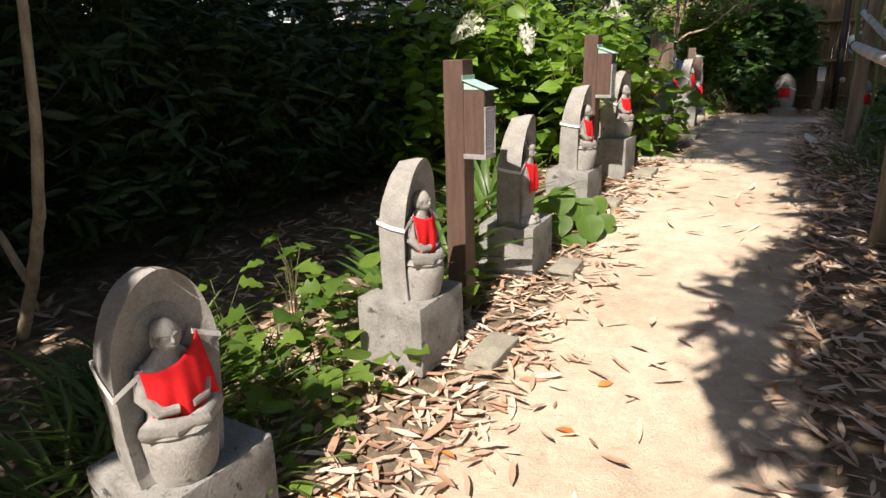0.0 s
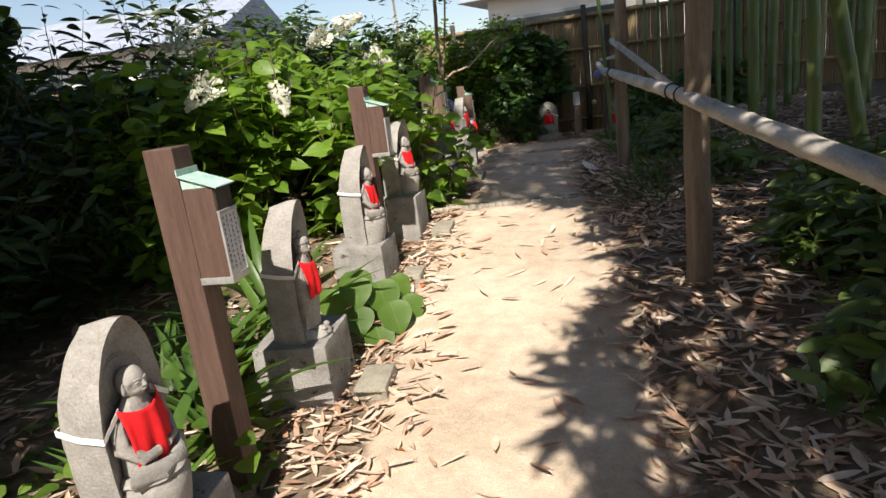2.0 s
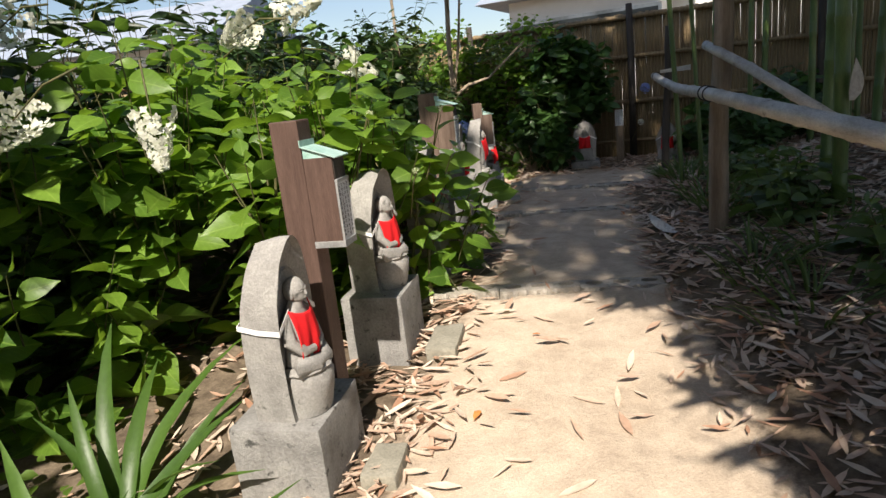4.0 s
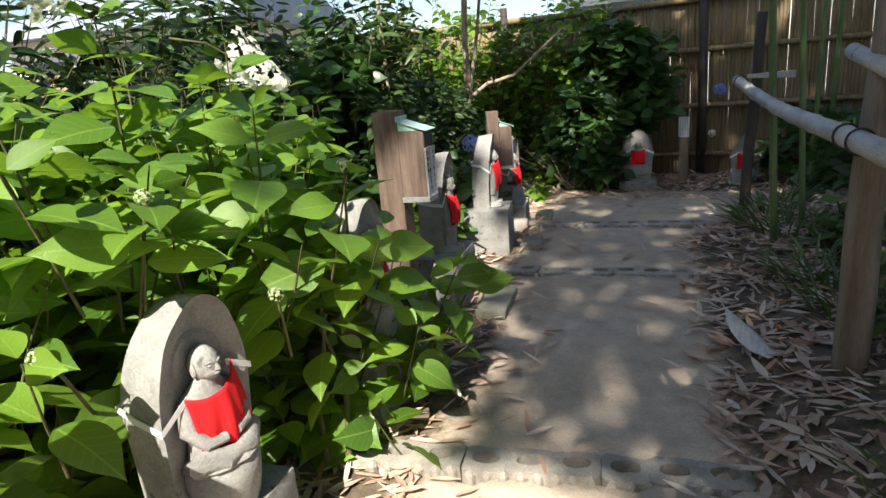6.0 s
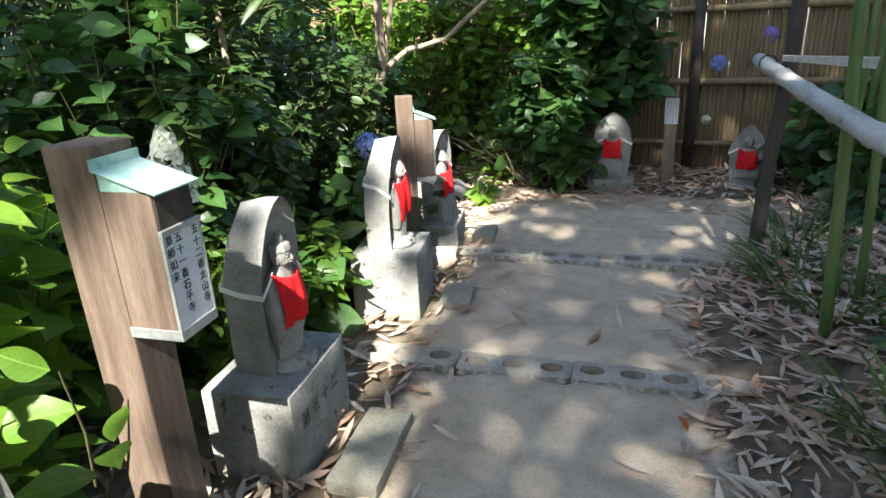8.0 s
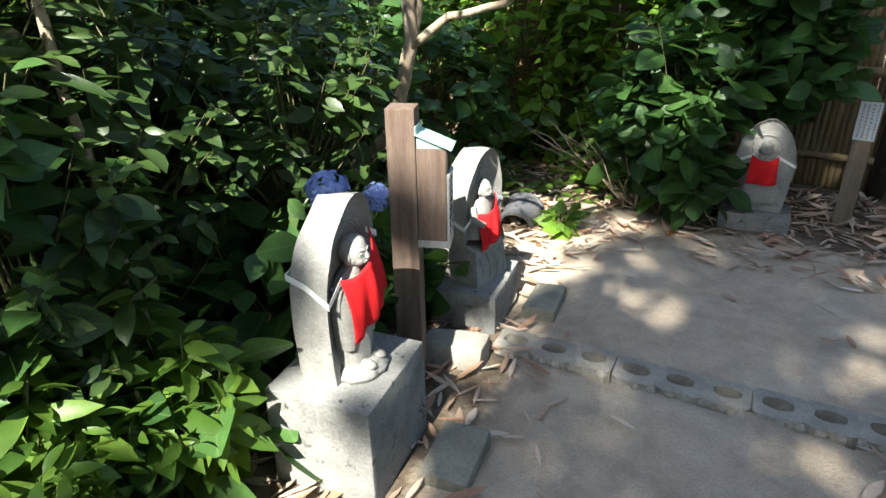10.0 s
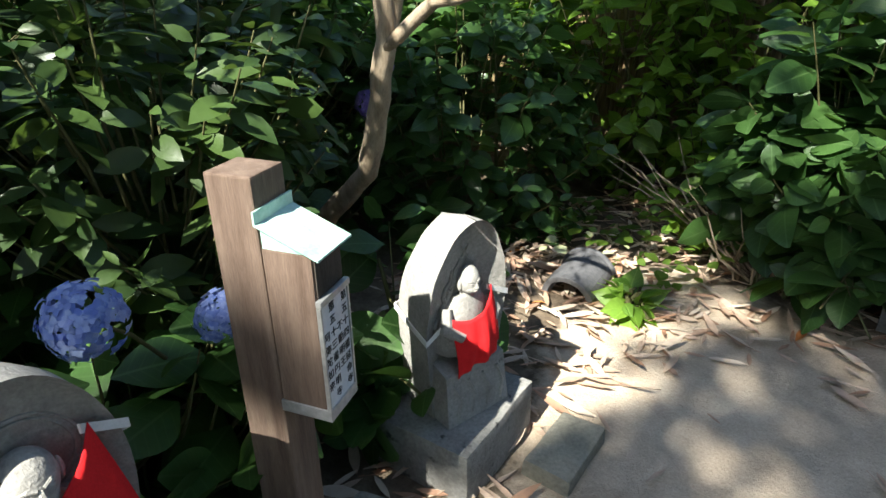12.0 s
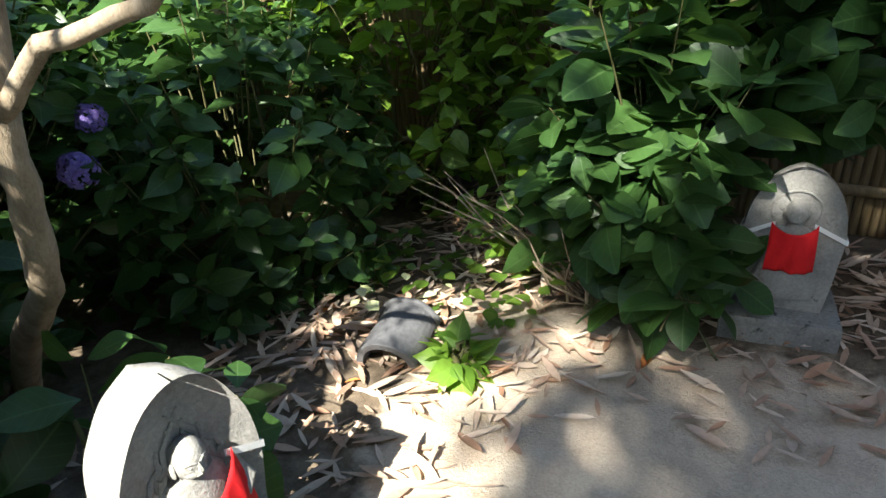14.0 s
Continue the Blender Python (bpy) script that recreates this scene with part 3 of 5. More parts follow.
def block_mesh(name, d, w, h, mat, rough=0.004, bev=0.006):
    """A hand-dressed stone block with chipped arrises, its top at z = 0."""
    g = Geo()
    nx, ny, nz = 5, 6, 4
    idx = {}

    def vid(i, j, k):
        if (i, j, k) not in idx:
            idx[i, j, k] = len(g.v)
            g.v.append((-d / 2 + d * i / nx, -w / 2 + w * j / ny, -h + h * k / nz))
        return idx[i, j, k]
    for i in range(nx):
        for j in range(ny):
            g.f += [(vid(i, j, nz), vid(i + 1, j, nz), vid(i + 1, j + 1, nz), vid(i, j + 1, nz)), (vid(i, j, 0), vid(i, j + 1, 0), vid(i + 1, j + 1, 0), vid(i + 1, j, 0))]
    for i in range(nx):
        for k in range(nz):
            g.f += [(vid(i, 0, k), vid(i + 1, 0, k), vid(i + 1, 0, k + 1), vid(i, 0, k + 1)), (vid(i, ny, k), vid(i, ny, k + 1), vid(i + 1, ny, k + 1), vid(i + 1, ny, k))]
    for j in range(ny):
        for k in range(nz):
            g.f += [(vid(0, j, k), vid(0, j, k + 1), vid(0, j + 1, k + 1), vid(0, j + 1, k)), (vid(nx, j, k), vid(nx, j + 1, k), vid(nx, j + 1, k + 1), vid(nx, j, k + 1))]
    me = g.mesh(name, mat, bevel=bev)
    roughen(me, rough, 9, d * 40 + w * 17 + h * 7)
    me.shade_smooth()
    me.set_sharp_from_angle(angle=radians(40))
    return me


def bib(m, w, h, t, style, zt, size, lean, turn=0.0):
    """A red cloth bib hung on a figure by a white tape tied round the slab."""
    root = thing("red_bib", "bright red cotton bib tied with white tape on a stone statue", "bib", m, group="bibs on the statues")
    fx = stele_front(w, h, style, 0, zt) + (0.068 if style not in ("flat", "pointed") else 0.048)
    g = Geo()
    nu, nv = 16, 14
    for j in range(nv + 1):
        v = j / nv
        for i in range(nu + 1):
            u = 2 * i / nu - 1
            half = size * (0.47 + 0.05 * v)
            y = u * half + 0.012 * lean * v
            fold = 0.006 * math.sin(u * 5 + 1.3 + size * 40) * v + 0.005 * math.sin(u * 11 + size * 90 + v * 2) * (0.25 + 0.75 * v)
            x = fx - 0.030 * u * u * (1 - 0.55 * v) - 0.004 * v + 0.012 * math.sin(math.pi * v * 0.8) + fold + turn * 0.02 * u
            z = zt - v * size * 1.02 + lean * u * 0.022 - 0.010 * (1 - u * u) * (1 - v) + 0.012 * abs(u) ** 3 * (1 - v)
            g.v.append((x, y, z))
    g.f = [(j * (nu + 1) + i, (j + 1) * (nu + 1) + i, (j + 1) * (nu + 1) + i + 1, j * (nu + 1) + i + 1) for j in range(nv) for i in range(nu)]
    k = len(g.v)
    g.v += [(x - 0.0025, y, z) for x, y, z in g.v[:k]]
    g.f += [tuple(i + k for i in q[::-1]) for q in g.f[:nu * nv]]
    rim = [i for i in range(nu + 1)] + [(j + 1) * (nu + 1) + nu for j in range(nv)] + [nv * (nu + 1) + i for i in range(nu - 1, -1, -1)] + [j * (nu + 1) for j in range(nv - 1, 0, -1)]
    g.f += [(a, b, b + k, a + k) for a, b in zip(rim, rim[1:] + rim[:1])]
    part("cloth", g.mesh("cloth", RED, smooth=True), root)
    tape = Geo()
    zs = zt - 0.035
    hw = slab_half(w, zs / h, style) + 0.004
    rx = stele_front(w, h, style, w, zs)
    t = t * (1 - 0.2 * max(0.0, zs / h * 2 - 1) ** 2)
    c0, c1 = Vector(g.v[0]), Vector(g.v[nu])
    run = [c0 + Vector((-0.004, 0.010, -0.004)), Vector((rx + 0.004, -hw, zs - lean * 0.02)), Vector((rx - t * 0.5, -hw * 0.99, zs + 0.006)), Vector((rx - t - 0.004, -hw * 0.89, zs + 0.016)), Vector((rx - t - 0.022, 0, zs + 0.020)), Vector((rx - t - 0.004, hw * 0.89, zs + 0.016)), Vector((rx - t * 0.5, hw * 0.99, zs + 0.006)), Vector((rx + 0.004, hw, zs + lean * 0.03)), c1 + Vector((-0.004, -0.010, -0.004))]
    mid = Vector((rx - t * 0.5, 0, 0))
    for p in run:
        out = (Vector((p.x, p.y, 0)) - mid).normalized() * 0.003
        for e, dz in ((0, -0.007), (0, 0.007), (1, 0.007), (1, -0.007)):
            tape.v.append(p + out * e + Vector((0, 0, dz)))
    for i in range(len(run) - 1):
        tape.f += [(4 * i + k, 4 * i + (k + 1) % 4, 4 * i + 4 + (k + 1) % 4, 4 * i + 4 + k) for k in range(4)]
    tape.f += [(0, 1, 2, 3), tuple(4 * len(run) - 4 + k for k in (3, 2, 1, 0))]
    part("tape", tape.mesh("tape", STRING), root, "white cotton tape")
    return root


def shrine(x, y, top, yaw, d, w, base_h, sw, sh, st, style, label, size=0.14, zt=0.60, lean=0.0, back=0.0, turn=0.0, tilt=0.0, side=0.0, words="", yaw_on=0.0):
    """Base block, statue and bib. x, y: the middle of the base; top: the height of its top."""
    m = pose(x, y, top, 0, tilt, yaw)
    if base_h > 0:
        pl = thing("plinth", "weathered grey dressed stone block under a small statue", "plinth", m, group="statue plinths", me=block_mesh("plinth", d, w, base_h, STONE_B))
        for k, ch in enumerate(words):
            cu = bpy.data.curves.new("engraving", 'FONT')
            cu.body, cu.size, cu.align_x, cu.extrude = ch, 0.05, 'CENTER', 0.0006
            cu.materials.append(CUT_SHADE)
            ob = new("engraving", cu)
            ob.parent = pl
            ob.matrix_basis = pose(d / 2 + 0.0045, -w / 2 + 0.06 + k * 0.062, -0.115, 90, 0, 90)
    ms = m @ pose(d / 2 - 0.095 - back, side, 0, 0, 0, yaw_on)
    thing("stone_statue", label, "statue", ms, group="row of small stone statues", me=stele_mesh(sw, sh, st, style))
    bib(ms, sw, sh, st, style, sh * zt, size, lean, turn)


def base_at(cx, cy, yaw, d, w):
    """The middle of a base whose near front corner is at cx, cy."""
    c, s = math.cos(radians(yaw)), math.sin(radians(yaw))
    return cx - c * d / 2 - s * w / 2, cy - s * d / 2 + c * w / 2


SEATED = "small grey stone slab statue of a seated figure"
STAND = "small grey stone slab statue of a standing figure"
for near, top, yaw, d, w, bh, sw, sh, st, style, label, kw in (
    ((0.48, 0.345), -0.10, 8, 0.30, 0.32, 0.27, 0.25, 0.51, 0.125, "seated", SEATED, dict(size=0.15, lean=1.2, side=-0.04, yaw_on=-9)),
    ((0.335, 1.369), -0.02, 9, 0.277, 0.32, 0.27, 0.215, 0.51, 0.115, "seated", SEATED, dict(size=0.14, side=-0.02)),
    ((0.20, 2.357), 0.022, 13, 0.285, 0.33, 0.26, 0.215, 0.53, 0.12, "topknot", STAND, dict(size=0.135, zt=0.57, side=-0.04)),
    ((-0.03, 3.393), 0.115, 9, 0.275, 0.32, 0.27, 0.225, 0.52, 0.12, "seated", SEATED, dict(size=0.135, side=-0.03)),
    ((-0.121, 4.18), 0.22, 9.3, 0.25, 0.31, 0.31, 0.245, 0.485, 0.125, "seated", SEATED, dict(size=0.145, lean=0.6, back=0.005, side=0.01, yaw_on=-8)),
    ((-0.265, 5.01), 0.25, 3, 0.26, 0.32, 0.28, 0.22, 0.475, 0.12, "seated", SEATED, dict(size=0.145, zt=0.60, lean=-0.6)),
    ((-0.38, 5.911), 0.29, 9.6, 0.25, 0.349, 0.31, 0.205, 0.465, 0.115, "topknot", STAND, dict(size=0.135, zt=0.58, words="第五十二")),
    ((-0.485, 6.87), 0.30, 13.5, 0.27, 0.31, 0.34, 0.22, 0.44, 0.10, "standing", STAND, dict(size=0.15, zt=0.66, lean=1.6, back=0.03)),
    ((-0.647, 7.694), 0.15, 14, 0.27, 0.316, 0.18, 0.225, 0.475, 0.12, "niche", "grey stone slab statue with a carved arched niche", dict(size=0.13, zt=0.57, lean=0.9, back=0.02, yaw_on=-17)),
):
    bx, by = base_at(near[0], near[1], yaw, d, w)
    shrine(bx, by, top, yaw, d, w, bh, sw, sh, st, style, label, **kw)
shrine(-0.12, 9.36, 0.05, -82, 0.24, 0.32, 0.10, 0.26, 0.45, 0.09, "flat", "grey stone slab statue with a red bib half hidden by leaves", size=0.125, zt=0.6)
shrine(0.765, 9.56, 0.0, -92, 0.22, 0.26, 0.10, 0.235, 0.41, 0.08, "pointed", "grey stone slab statue with a red bib before a fence", size=0.13, zt=0.58)

for x, y, yaw, d, w in ((0.44, 1.66, 10, 0.12, 0.26), (0.275, 2.56, 12, 0.13, 0.22), (0.055, 3.58, 10, 0.11, 0.18), (-0.03, 4.37, 10, 0.13, 0.26), (-0.275, 6.10, 9, 0.14, 0.34), (-0.42, 7.10, 13, 0.13, 0.2), (-0.60, 7.98, 12, 0.12, 0.22)):
    z = height(x, y) + 0.045
    thing("stepping_slab", "flat grey stone slab laid before a statue plinth", "stone slab", pose(x, y, z, rnd(-2, 2), rnd(-2, 2), yaw), group="slabs before the plinths", me=block_mesh("stepping_slab", d, w, 0.09, SLAB, 0.007, 0.012))


# ---- posts with boxes ----
def text_lines(root, rows, x, z0, size, step, ys):
    """Upright columns of writing on a plate that faces +x."""
    for col, y in zip(rows, ys):
        for k, ch in enumerate(col):
            if ch == " ":
                continue
            cu = bpy.data.curves.new("lettering", 'FONT')
            cu.body, cu.size, cu.align_x, cu.extrude = ch, size, 'CENTER', 0.0004
            cu.materials.append(INK)
            ob = new("lettering", cu)
            ob.parent = root
            ob.matrix_basis = pose(x, y, z0 - k * step, 90, 0, 90)


def bars(g, x, z0, z1, ys):
    for y in ys:
        z = z0
        while z > z1:
            s = rnd(0.008, 0.013)
            for k in range(3):
                zz = z - s * (0.2 + 0.3 * k)
                g.box(x, x + 0.0006, y - rnd(0.001, 0.006), y + rnd(0.001, 0.006), zz, zz + 0.0012)
            yy = y + rnd(-0.003, 0.003)
            g.box(x, x + 0.0005, yy - 0.0006, yy + 0.0006, z - s, z)
            z -= s + rnd(0.002, 0.006)


def box_post(x, y, yaw, top, foot, wood, roofing, roof_drop, sec=0.09, tilt=(0, 0), rows=None, worn=False):
    root = thing("sign_post", "square " + ("weathered" if worn else "brown painted") + " wooden post with a roofed box and white plate", "post", pose(x, y, foot, tilt[0], tilt[1], yaw), group="posts with roofed boxes")
    h = top - foot
    s = sec / 2
    g = Geo()
    g.box(-s, s, -s, s, -0.12, h)
    part("post", roughen(g.mesh("post", wood, bevel=0.004), 0.001, 20), root)
    zr = h - roof_drop
    bx = s + 0.001
    dp, hw, bh = sec * 1.02, s, 0.27
    b = Geo()
    b.box(bx, bx + dp, -hw, hw, zr - bh, zr)
    box = part("box", b.mesh("box", WORN if worn else wood, bevel=0.003), root)
    r = Geo()
    r.add([(s, -hw - 0.008, zr + 0.035), (s, hw + 0.008, zr + 0.035), (bx + dp + 0.016, hw + 0.008, zr - 0.004), (bx + dp + 0.016, -hw - 0.008, zr - 0.004),
           (s, -hw - 0.008, zr + 0.038), (s, hw + 0.008, zr + 0.038), (bx + dp + 0.016, hw + 0.008, zr - 0.001), (bx + dp + 0.016, -hw - 0.008, zr - 0.001)],
          [(0, 1, 2, 3), (7, 6, 5, 4), (0, 4, 5, 1), (1, 5, 6, 2), (2, 6, 7, 3), (3, 7, 4, 0)])
    r.box(s, s + 0.003, -hw - 0.008, hw + 0.008, zr + 0.035, zr + 0.055)
    r.add([(s + 0.004, -hw, zr), (s + 0.004, -hw, zr + 0.033), (bx + dp, -hw, zr), (s + 0.004, hw, zr), (s + 0.004, hw, zr + 0.033), (bx + dp, hw, zr)], [(0, 2, 1), (3, 4, 5), (0, 3, 5, 2), (1, 2, 5, 4), (0, 1, 4, 3)])
    part("roof", r.mesh("roof", roofing), box, "pale green copper sheet roof" if roofing is COPPER else "pale metal sheet roof")
    p = Geo()
    p.box(bx + dp + 0.001, bx + dp + 0.005, -hw + 0.001, hw - 0.001, zr - bh + 0.012, zr - 0.075)
    part("plate", p.mesh("plate", PLATE), box, "white enamel plate with black writing")
    # flat dark panel stands in for the shaded recess above the plate
    part("recess_panel", Geo().box(bx + dp + 0.0005, bx + dp + 0.003, -hw + 0.004, hw - 0.004, zr - 0.066, zr - 0.004).mesh("recess_panel", LOG_DARK, bevel=0.0008), box, "dark panel in place of a shaded recess")
    t = Geo()
    for sg in (-1, 1):
        t.box(bx + dp + 0.001, bx + dp + 0.008, sg * (hw + 0.0005) - 0.002, sg * (hw + 0.0005) + 0.002, zr - bh, zr - 0.079)
    t.box(bx + dp + 0.001, bx + dp + 0.010, -hw - 0.003, hw + 0.003, zr - 0.078, zr - 0.068)
    part("metal_trim", t.mesh("metal_trim", TIN, bevel=0.001), box, "dull metal edging")
    t = Geo().box(bx - 0.002, bx + dp + 0.008, -hw - 0.003, hw + 0.003, zr - bh - 0.006, zr - bh + 0.014)
    part("bottom_sheet", t.mesh("bottom_sheet", TIN, bevel=0.001), box, "dull metal sheet")
    if rows:
        text_lines(box, rows, bx + dp + 0.0055, zr - 0.075 - 0.022, 0.020 * min(1.0, hw / 0.046), 0.0225 * min(1.0, 7.6 / max(len(q) for q in rows)), [k * hw for k in (0.70, 0.26, -0.22, -0.70)][:len(rows)])
    else:
        w = Geo()
        bars(w, bx + dp + 0.0052, zr - 0.085, zr - bh + 0.03, [k * hw for k in (-0.70, -0.26, 0.22, 0.68)])
        part("lettering", w.mesh("lettering", INK), box)
    return root


box_post(0.088, 1.935, 9, 0.814, height(0.09, 1.93), BROWN, COPPER, 0.115)
box_post(-0.204, 3.751, 8, 0.936, height(-0.2, 3.75), BROWN, COPPER, 0.115)
box_post(-0.492, 5.625, 8, 0.974, height(-0.49, 5.62), WORN, COPPER, 0.075, sec=0.1, worn=True, rows=["五十二番太山寺", "", "五十一番石手寺", "薬師如来"])
box_post(-0.733, 7.342, 27, 0.85, height(-0.73, 7.34), WORN, COPPER, 0.10, sec=0.076, worn=True, rows=["第五十四番延命寺", "  不動明王", "第五十三番円明寺", "  阿弥陀如来"])

# the small sign by the corner
sroot = thing("small_sign_post", "short square wooden post with a white plate", "post", pose(0.25, 9.62, height(0.25, 9.62), 0, 0, -92))
part("post", Geo().box(-0.04, 0.04, -0.04, 0.04, -0.1, 0.50).mesh("post", LOG, bevel=0.004), sroot)
spl = part("plate", Geo().box(0.041, 0.045, -0.045, 0.045, 0.42, 0.60).mesh("plate", PLATE), sroot, "white plate with writing")
sg = Geo()
bars(sg, 0.0455, 0.59, 0.44, [-0.028, -0.008, 0.012, 0.032])
part("lettering", sg.mesh("lettering", INK), spl)


# ---- kerbs of hollow concrete blocks across the path ----
def hollow_block():
    """A sunk concrete block with three rounded hollows in its upper face and a ribbed long side."""
    g = Geo()
    L, W, H, q = 0.39, 0.125, 0.12, 24
    for c in (0.065, 0.195, 0.325):
        k = len(g.v)
        ring_o, ring_i = [], []
        for i in range(q):
            a = 2 * math.pi * (i + 0.5) / q
            ca, sa = math.cos(a), math.sin(a)
            e = min(0.065 / max(1e-6, abs(ca)), W / 2 / max(1e-6, abs(sa)))
            ring_o.append((c + ca * e, sa * e))
            ring_i.append((c + math.copysign(min(1.0, abs(ca) * 1.35), ca) * 0.012 + ca * 0.028, sa * 0.027))
        for pts, z in ((ring_o, -H), (ring_o, -0.004), (ring_i, 0.0), (ring_i, -0.045)):
            g.v += [(x, y, z) for x, y in pts]
        for r in range(3):
            g.f += [(k + r * q + i, k + r * q + (i + 1) % q, k + (r + 1) * q + (i + 1) % q, k + (r + 1) * q + i) for i in range(q)]
        g.f.append(tuple(k + 3 * q + i for i in range(q)))
    for k in range(8):
        x = 0.025 + k * 0.0485
        g.tube([(x, -W / 2 + 0.004, -H), (x, -W / 2 + 0.004, -0.016), (x, -W / 2 + 0.010, -0.008)], [0.017, 0.017, 0.012], 8)
    return roughen(g.mesh("block", CONCRETE, smooth=False), 0.0025, 18)


BLOCK = hollow_block()


def kerb(x, y, z, angle, n, fall=0.0, dip=0.0):
    root = thing("kerb", "row of hollow grey concrete blocks sunk across the sandy path", "kerb", pose(x, y, z, 0, fall, angle), group="block kerbs across the path")
    for k in range(n):
        part("block", BLOCK, root, m=pose(k * 0.393, rnd(-0.004, 0.004), rnd(-0.004, 0.004), rnd(-1.5, 1.5) + dip, rnd(-0.8, 0.8), rnd(-0.6, 0.6)))


kerb(-0.33, 4.86, 0.0, 12.4, 3)
kerb(-0.62, 6.59, 0.030, 7.5, 4)
kerb(-0.62, 7.67, 0.027, 8.5, 3)
thing("loose_block", "broken pale concrete block lying by a plinth", "block", pose(-0.68, 7.50, 0.09, -8, 0, 20), me=block_mesh("loose_block", 0.20, 0.12, 0.10, CONCRETE, 0.008, 0.012))


# ---- bamboo rail on the bank ----
def culm(pts, r, node_gap, name, mat, taper=0.0, sides=12):
    """A bamboo pole with swollen nodes along a polyline."""
    pts = [Vector(p) for p in pts]
    seg = [0.0]
    for a, b in zip(pts, pts[1:]):
        seg.append(seg[-1] + (b - a).length)

    def at(s):
        for i in range(len(pts) - 1):
            if s <= seg[i + 1] or i == len(pts) - 2:
                return pts[i].lerp(pts[i + 1], (s - seg[i]) / (seg[i + 1] - seg[i]))
    ss, rr, s = [0.0], [r], 0.0
    nxt = node_gap * 0.6
    while nxt < seg[-1] - 0.04:
        k = 1 - taper * nxt / seg[-1]
        for off, f in ((-0.020, 1.0), (-0.007, 1.09), (0.0, 1.03), (0.006, 1.11), (0.018, 0.98)):
            ss.append(nxt + off)
            rr.append(r * f * k)
        nxt += node_gap * rnd(0.9, 1.1)
    ss.append(seg[-1])
    rr.append(r * (1 - taper))
    g = Geo()
    g.tube([at(x) for x in ss], rr, sides)
    return g.mesh(name, mat, smooth=True)


rail = thing("bamboo_rail", "weathered grey bamboo handrail pole tied to rough log posts", "handrail")
rail_pts = [(0.690, 8.2, 0.912), (0.79, 7.4, 0.865), (0.90, 6.6, 0.825), (1.03, 5.55, 0.825), (1.22, 4.5, 0.785), (1.45, 3.46, 0.733), (1.60, 2.8, 0.675), (1.79, 2.0, 0.614), (2.03, 1.0, 0.53)]
part("pole", culm(rail_pts, 0.031, 0.34, "pole", BAMBOO_OLD), rail)
for x, y, r, top, mat, lean in ((1.51, 3.31, 0.052, 1.75, LOG, 0.02), (1.075, 5.62, 0.047, 1.7, LOG, 0.04), (0.755, 8.1, 0.033, 1.32, LOG_DARK, 0.07), (2.05, 1.05, 0.05, 1.5, LOG, 0.0)):
    z = height(x, y)
    g = Geo()
    n = 9
    g.tube([(x + lean * (k / n) + 0.006 * math.sin(k * 1.3), y + 0.005 * math.cos(k * 1.7), z - 0.15 + (top - z + 0.15) * k / n) for k in range(n + 1)], [r * (1.06 - 0.14 * k / n) for k in range(n + 1)], 14)
    me = roughen(g.mesh("post", mat, smooth=True), 0.004, 7, x)
    part("post", me, rail, "rough round log post")
for c in ((1.04, 5.50, 0.823), (1.022, 5.62, 0.825), (0.715, 8.0, 0.909), (1.43, 3.55, 0.739), (1.464, 3.40, 0.729)):
    g = Geo()
    g.tube([(c[0] + 0.0355 * math.cos(a), c[1] + 0.02 * math.sin(a) * 0.5, c[2] + 0.0355 * math.sin(a)) for a in np.linspace(0, 2 * math.pi, 17)], 0.0035, 5, cap=False)
    part("wire_tie", g.mesh("wire_tie", INK, smooth=True), rail, "black wire tie")
fallen = thing("bamboo_pole", "broken grey bamboo pole leaning across the posts", "bamboo pole", me=culm([(1.03, 5.72, 1.06), (1.20, 5.2, 0.92), (1.44, 4.75, 0.71)], 0.023, 0.33, "bamboo_pole", BAMBOO_OLD))
flake = thing("split_bamboo", "pale split bamboo strip resting on the rail end", "bamboo strip", me=Geo().add([(0.75, 7.80, 0.935), (0.98, 7.30, 0.94), (0.98, 7.28, 0.975), (0.75, 7.78, 0.955), (0.75, 7.805, 0.933), (0.98, 7.305, 0.938), (0.98, 7.285, 0.977), (0.75, 7.785, 0.957)], [(0, 1, 2, 3), (7, 6, 5, 4), (0, 4, 5, 1), (2, 6, 7, 3), (1, 5, 6, 2), (0, 3, 7, 4)]).mesh("split_bamboo", BRACT))


# ---- bamboo fence at the end ----
FY = 10.17
fence = thing("bamboo_fence", "tall tan fence of upright split bamboo slats with bamboo rails", "fence", kind="structure")
slat_meshes = []
for k in range(5):
    g = Geo()
    n = 6
    g.tube([(0.002 * math.sin(i + k), 0, -0.15 + 1.78 * i / n) for i in range(n + 1)], [0.0182 - 0.0006 * (i % 2) for i in range(n + 1)], 7)
    slat_meshes.append(g.mesh("slat", FENCE_SLAT, smooth=True))
for k in range(290):
    x = -3.2 + k * 0.0315
    part("slat", random.choice(slat_meshes), fence, m=pose(x, FY + rnd(-0.003, 0.003), rnd(-0.02, 0.015), rnd(-0.2, 0.2), rnd(-0.15, 0.15), rnd(0, 360)))
rest = Geo()
for k in range(260):
    for x in (-3.2315 - k * 0.032, 5.935 + k * 0.032):
        rest.tube([(x, FY, -0.15), (x + rnd(-0.004, 0.004), FY, 1.63)], 0.0175, 5)
tagged(part("far_slats", rest.mesh("far_slats", FENCE_SLAT, smooth=True), fence), kind="stuff")
for z, r in ((1.60, 0.03), (1.15, 0.026), (0.63, 0.026), (0.16, 0.022)):
    part("rail", culm([(-12.0, FY - 0.045, z), (15.0, FY - 0.045, z)], r, 0.42, "rail", FENCE_SLAT), fence)
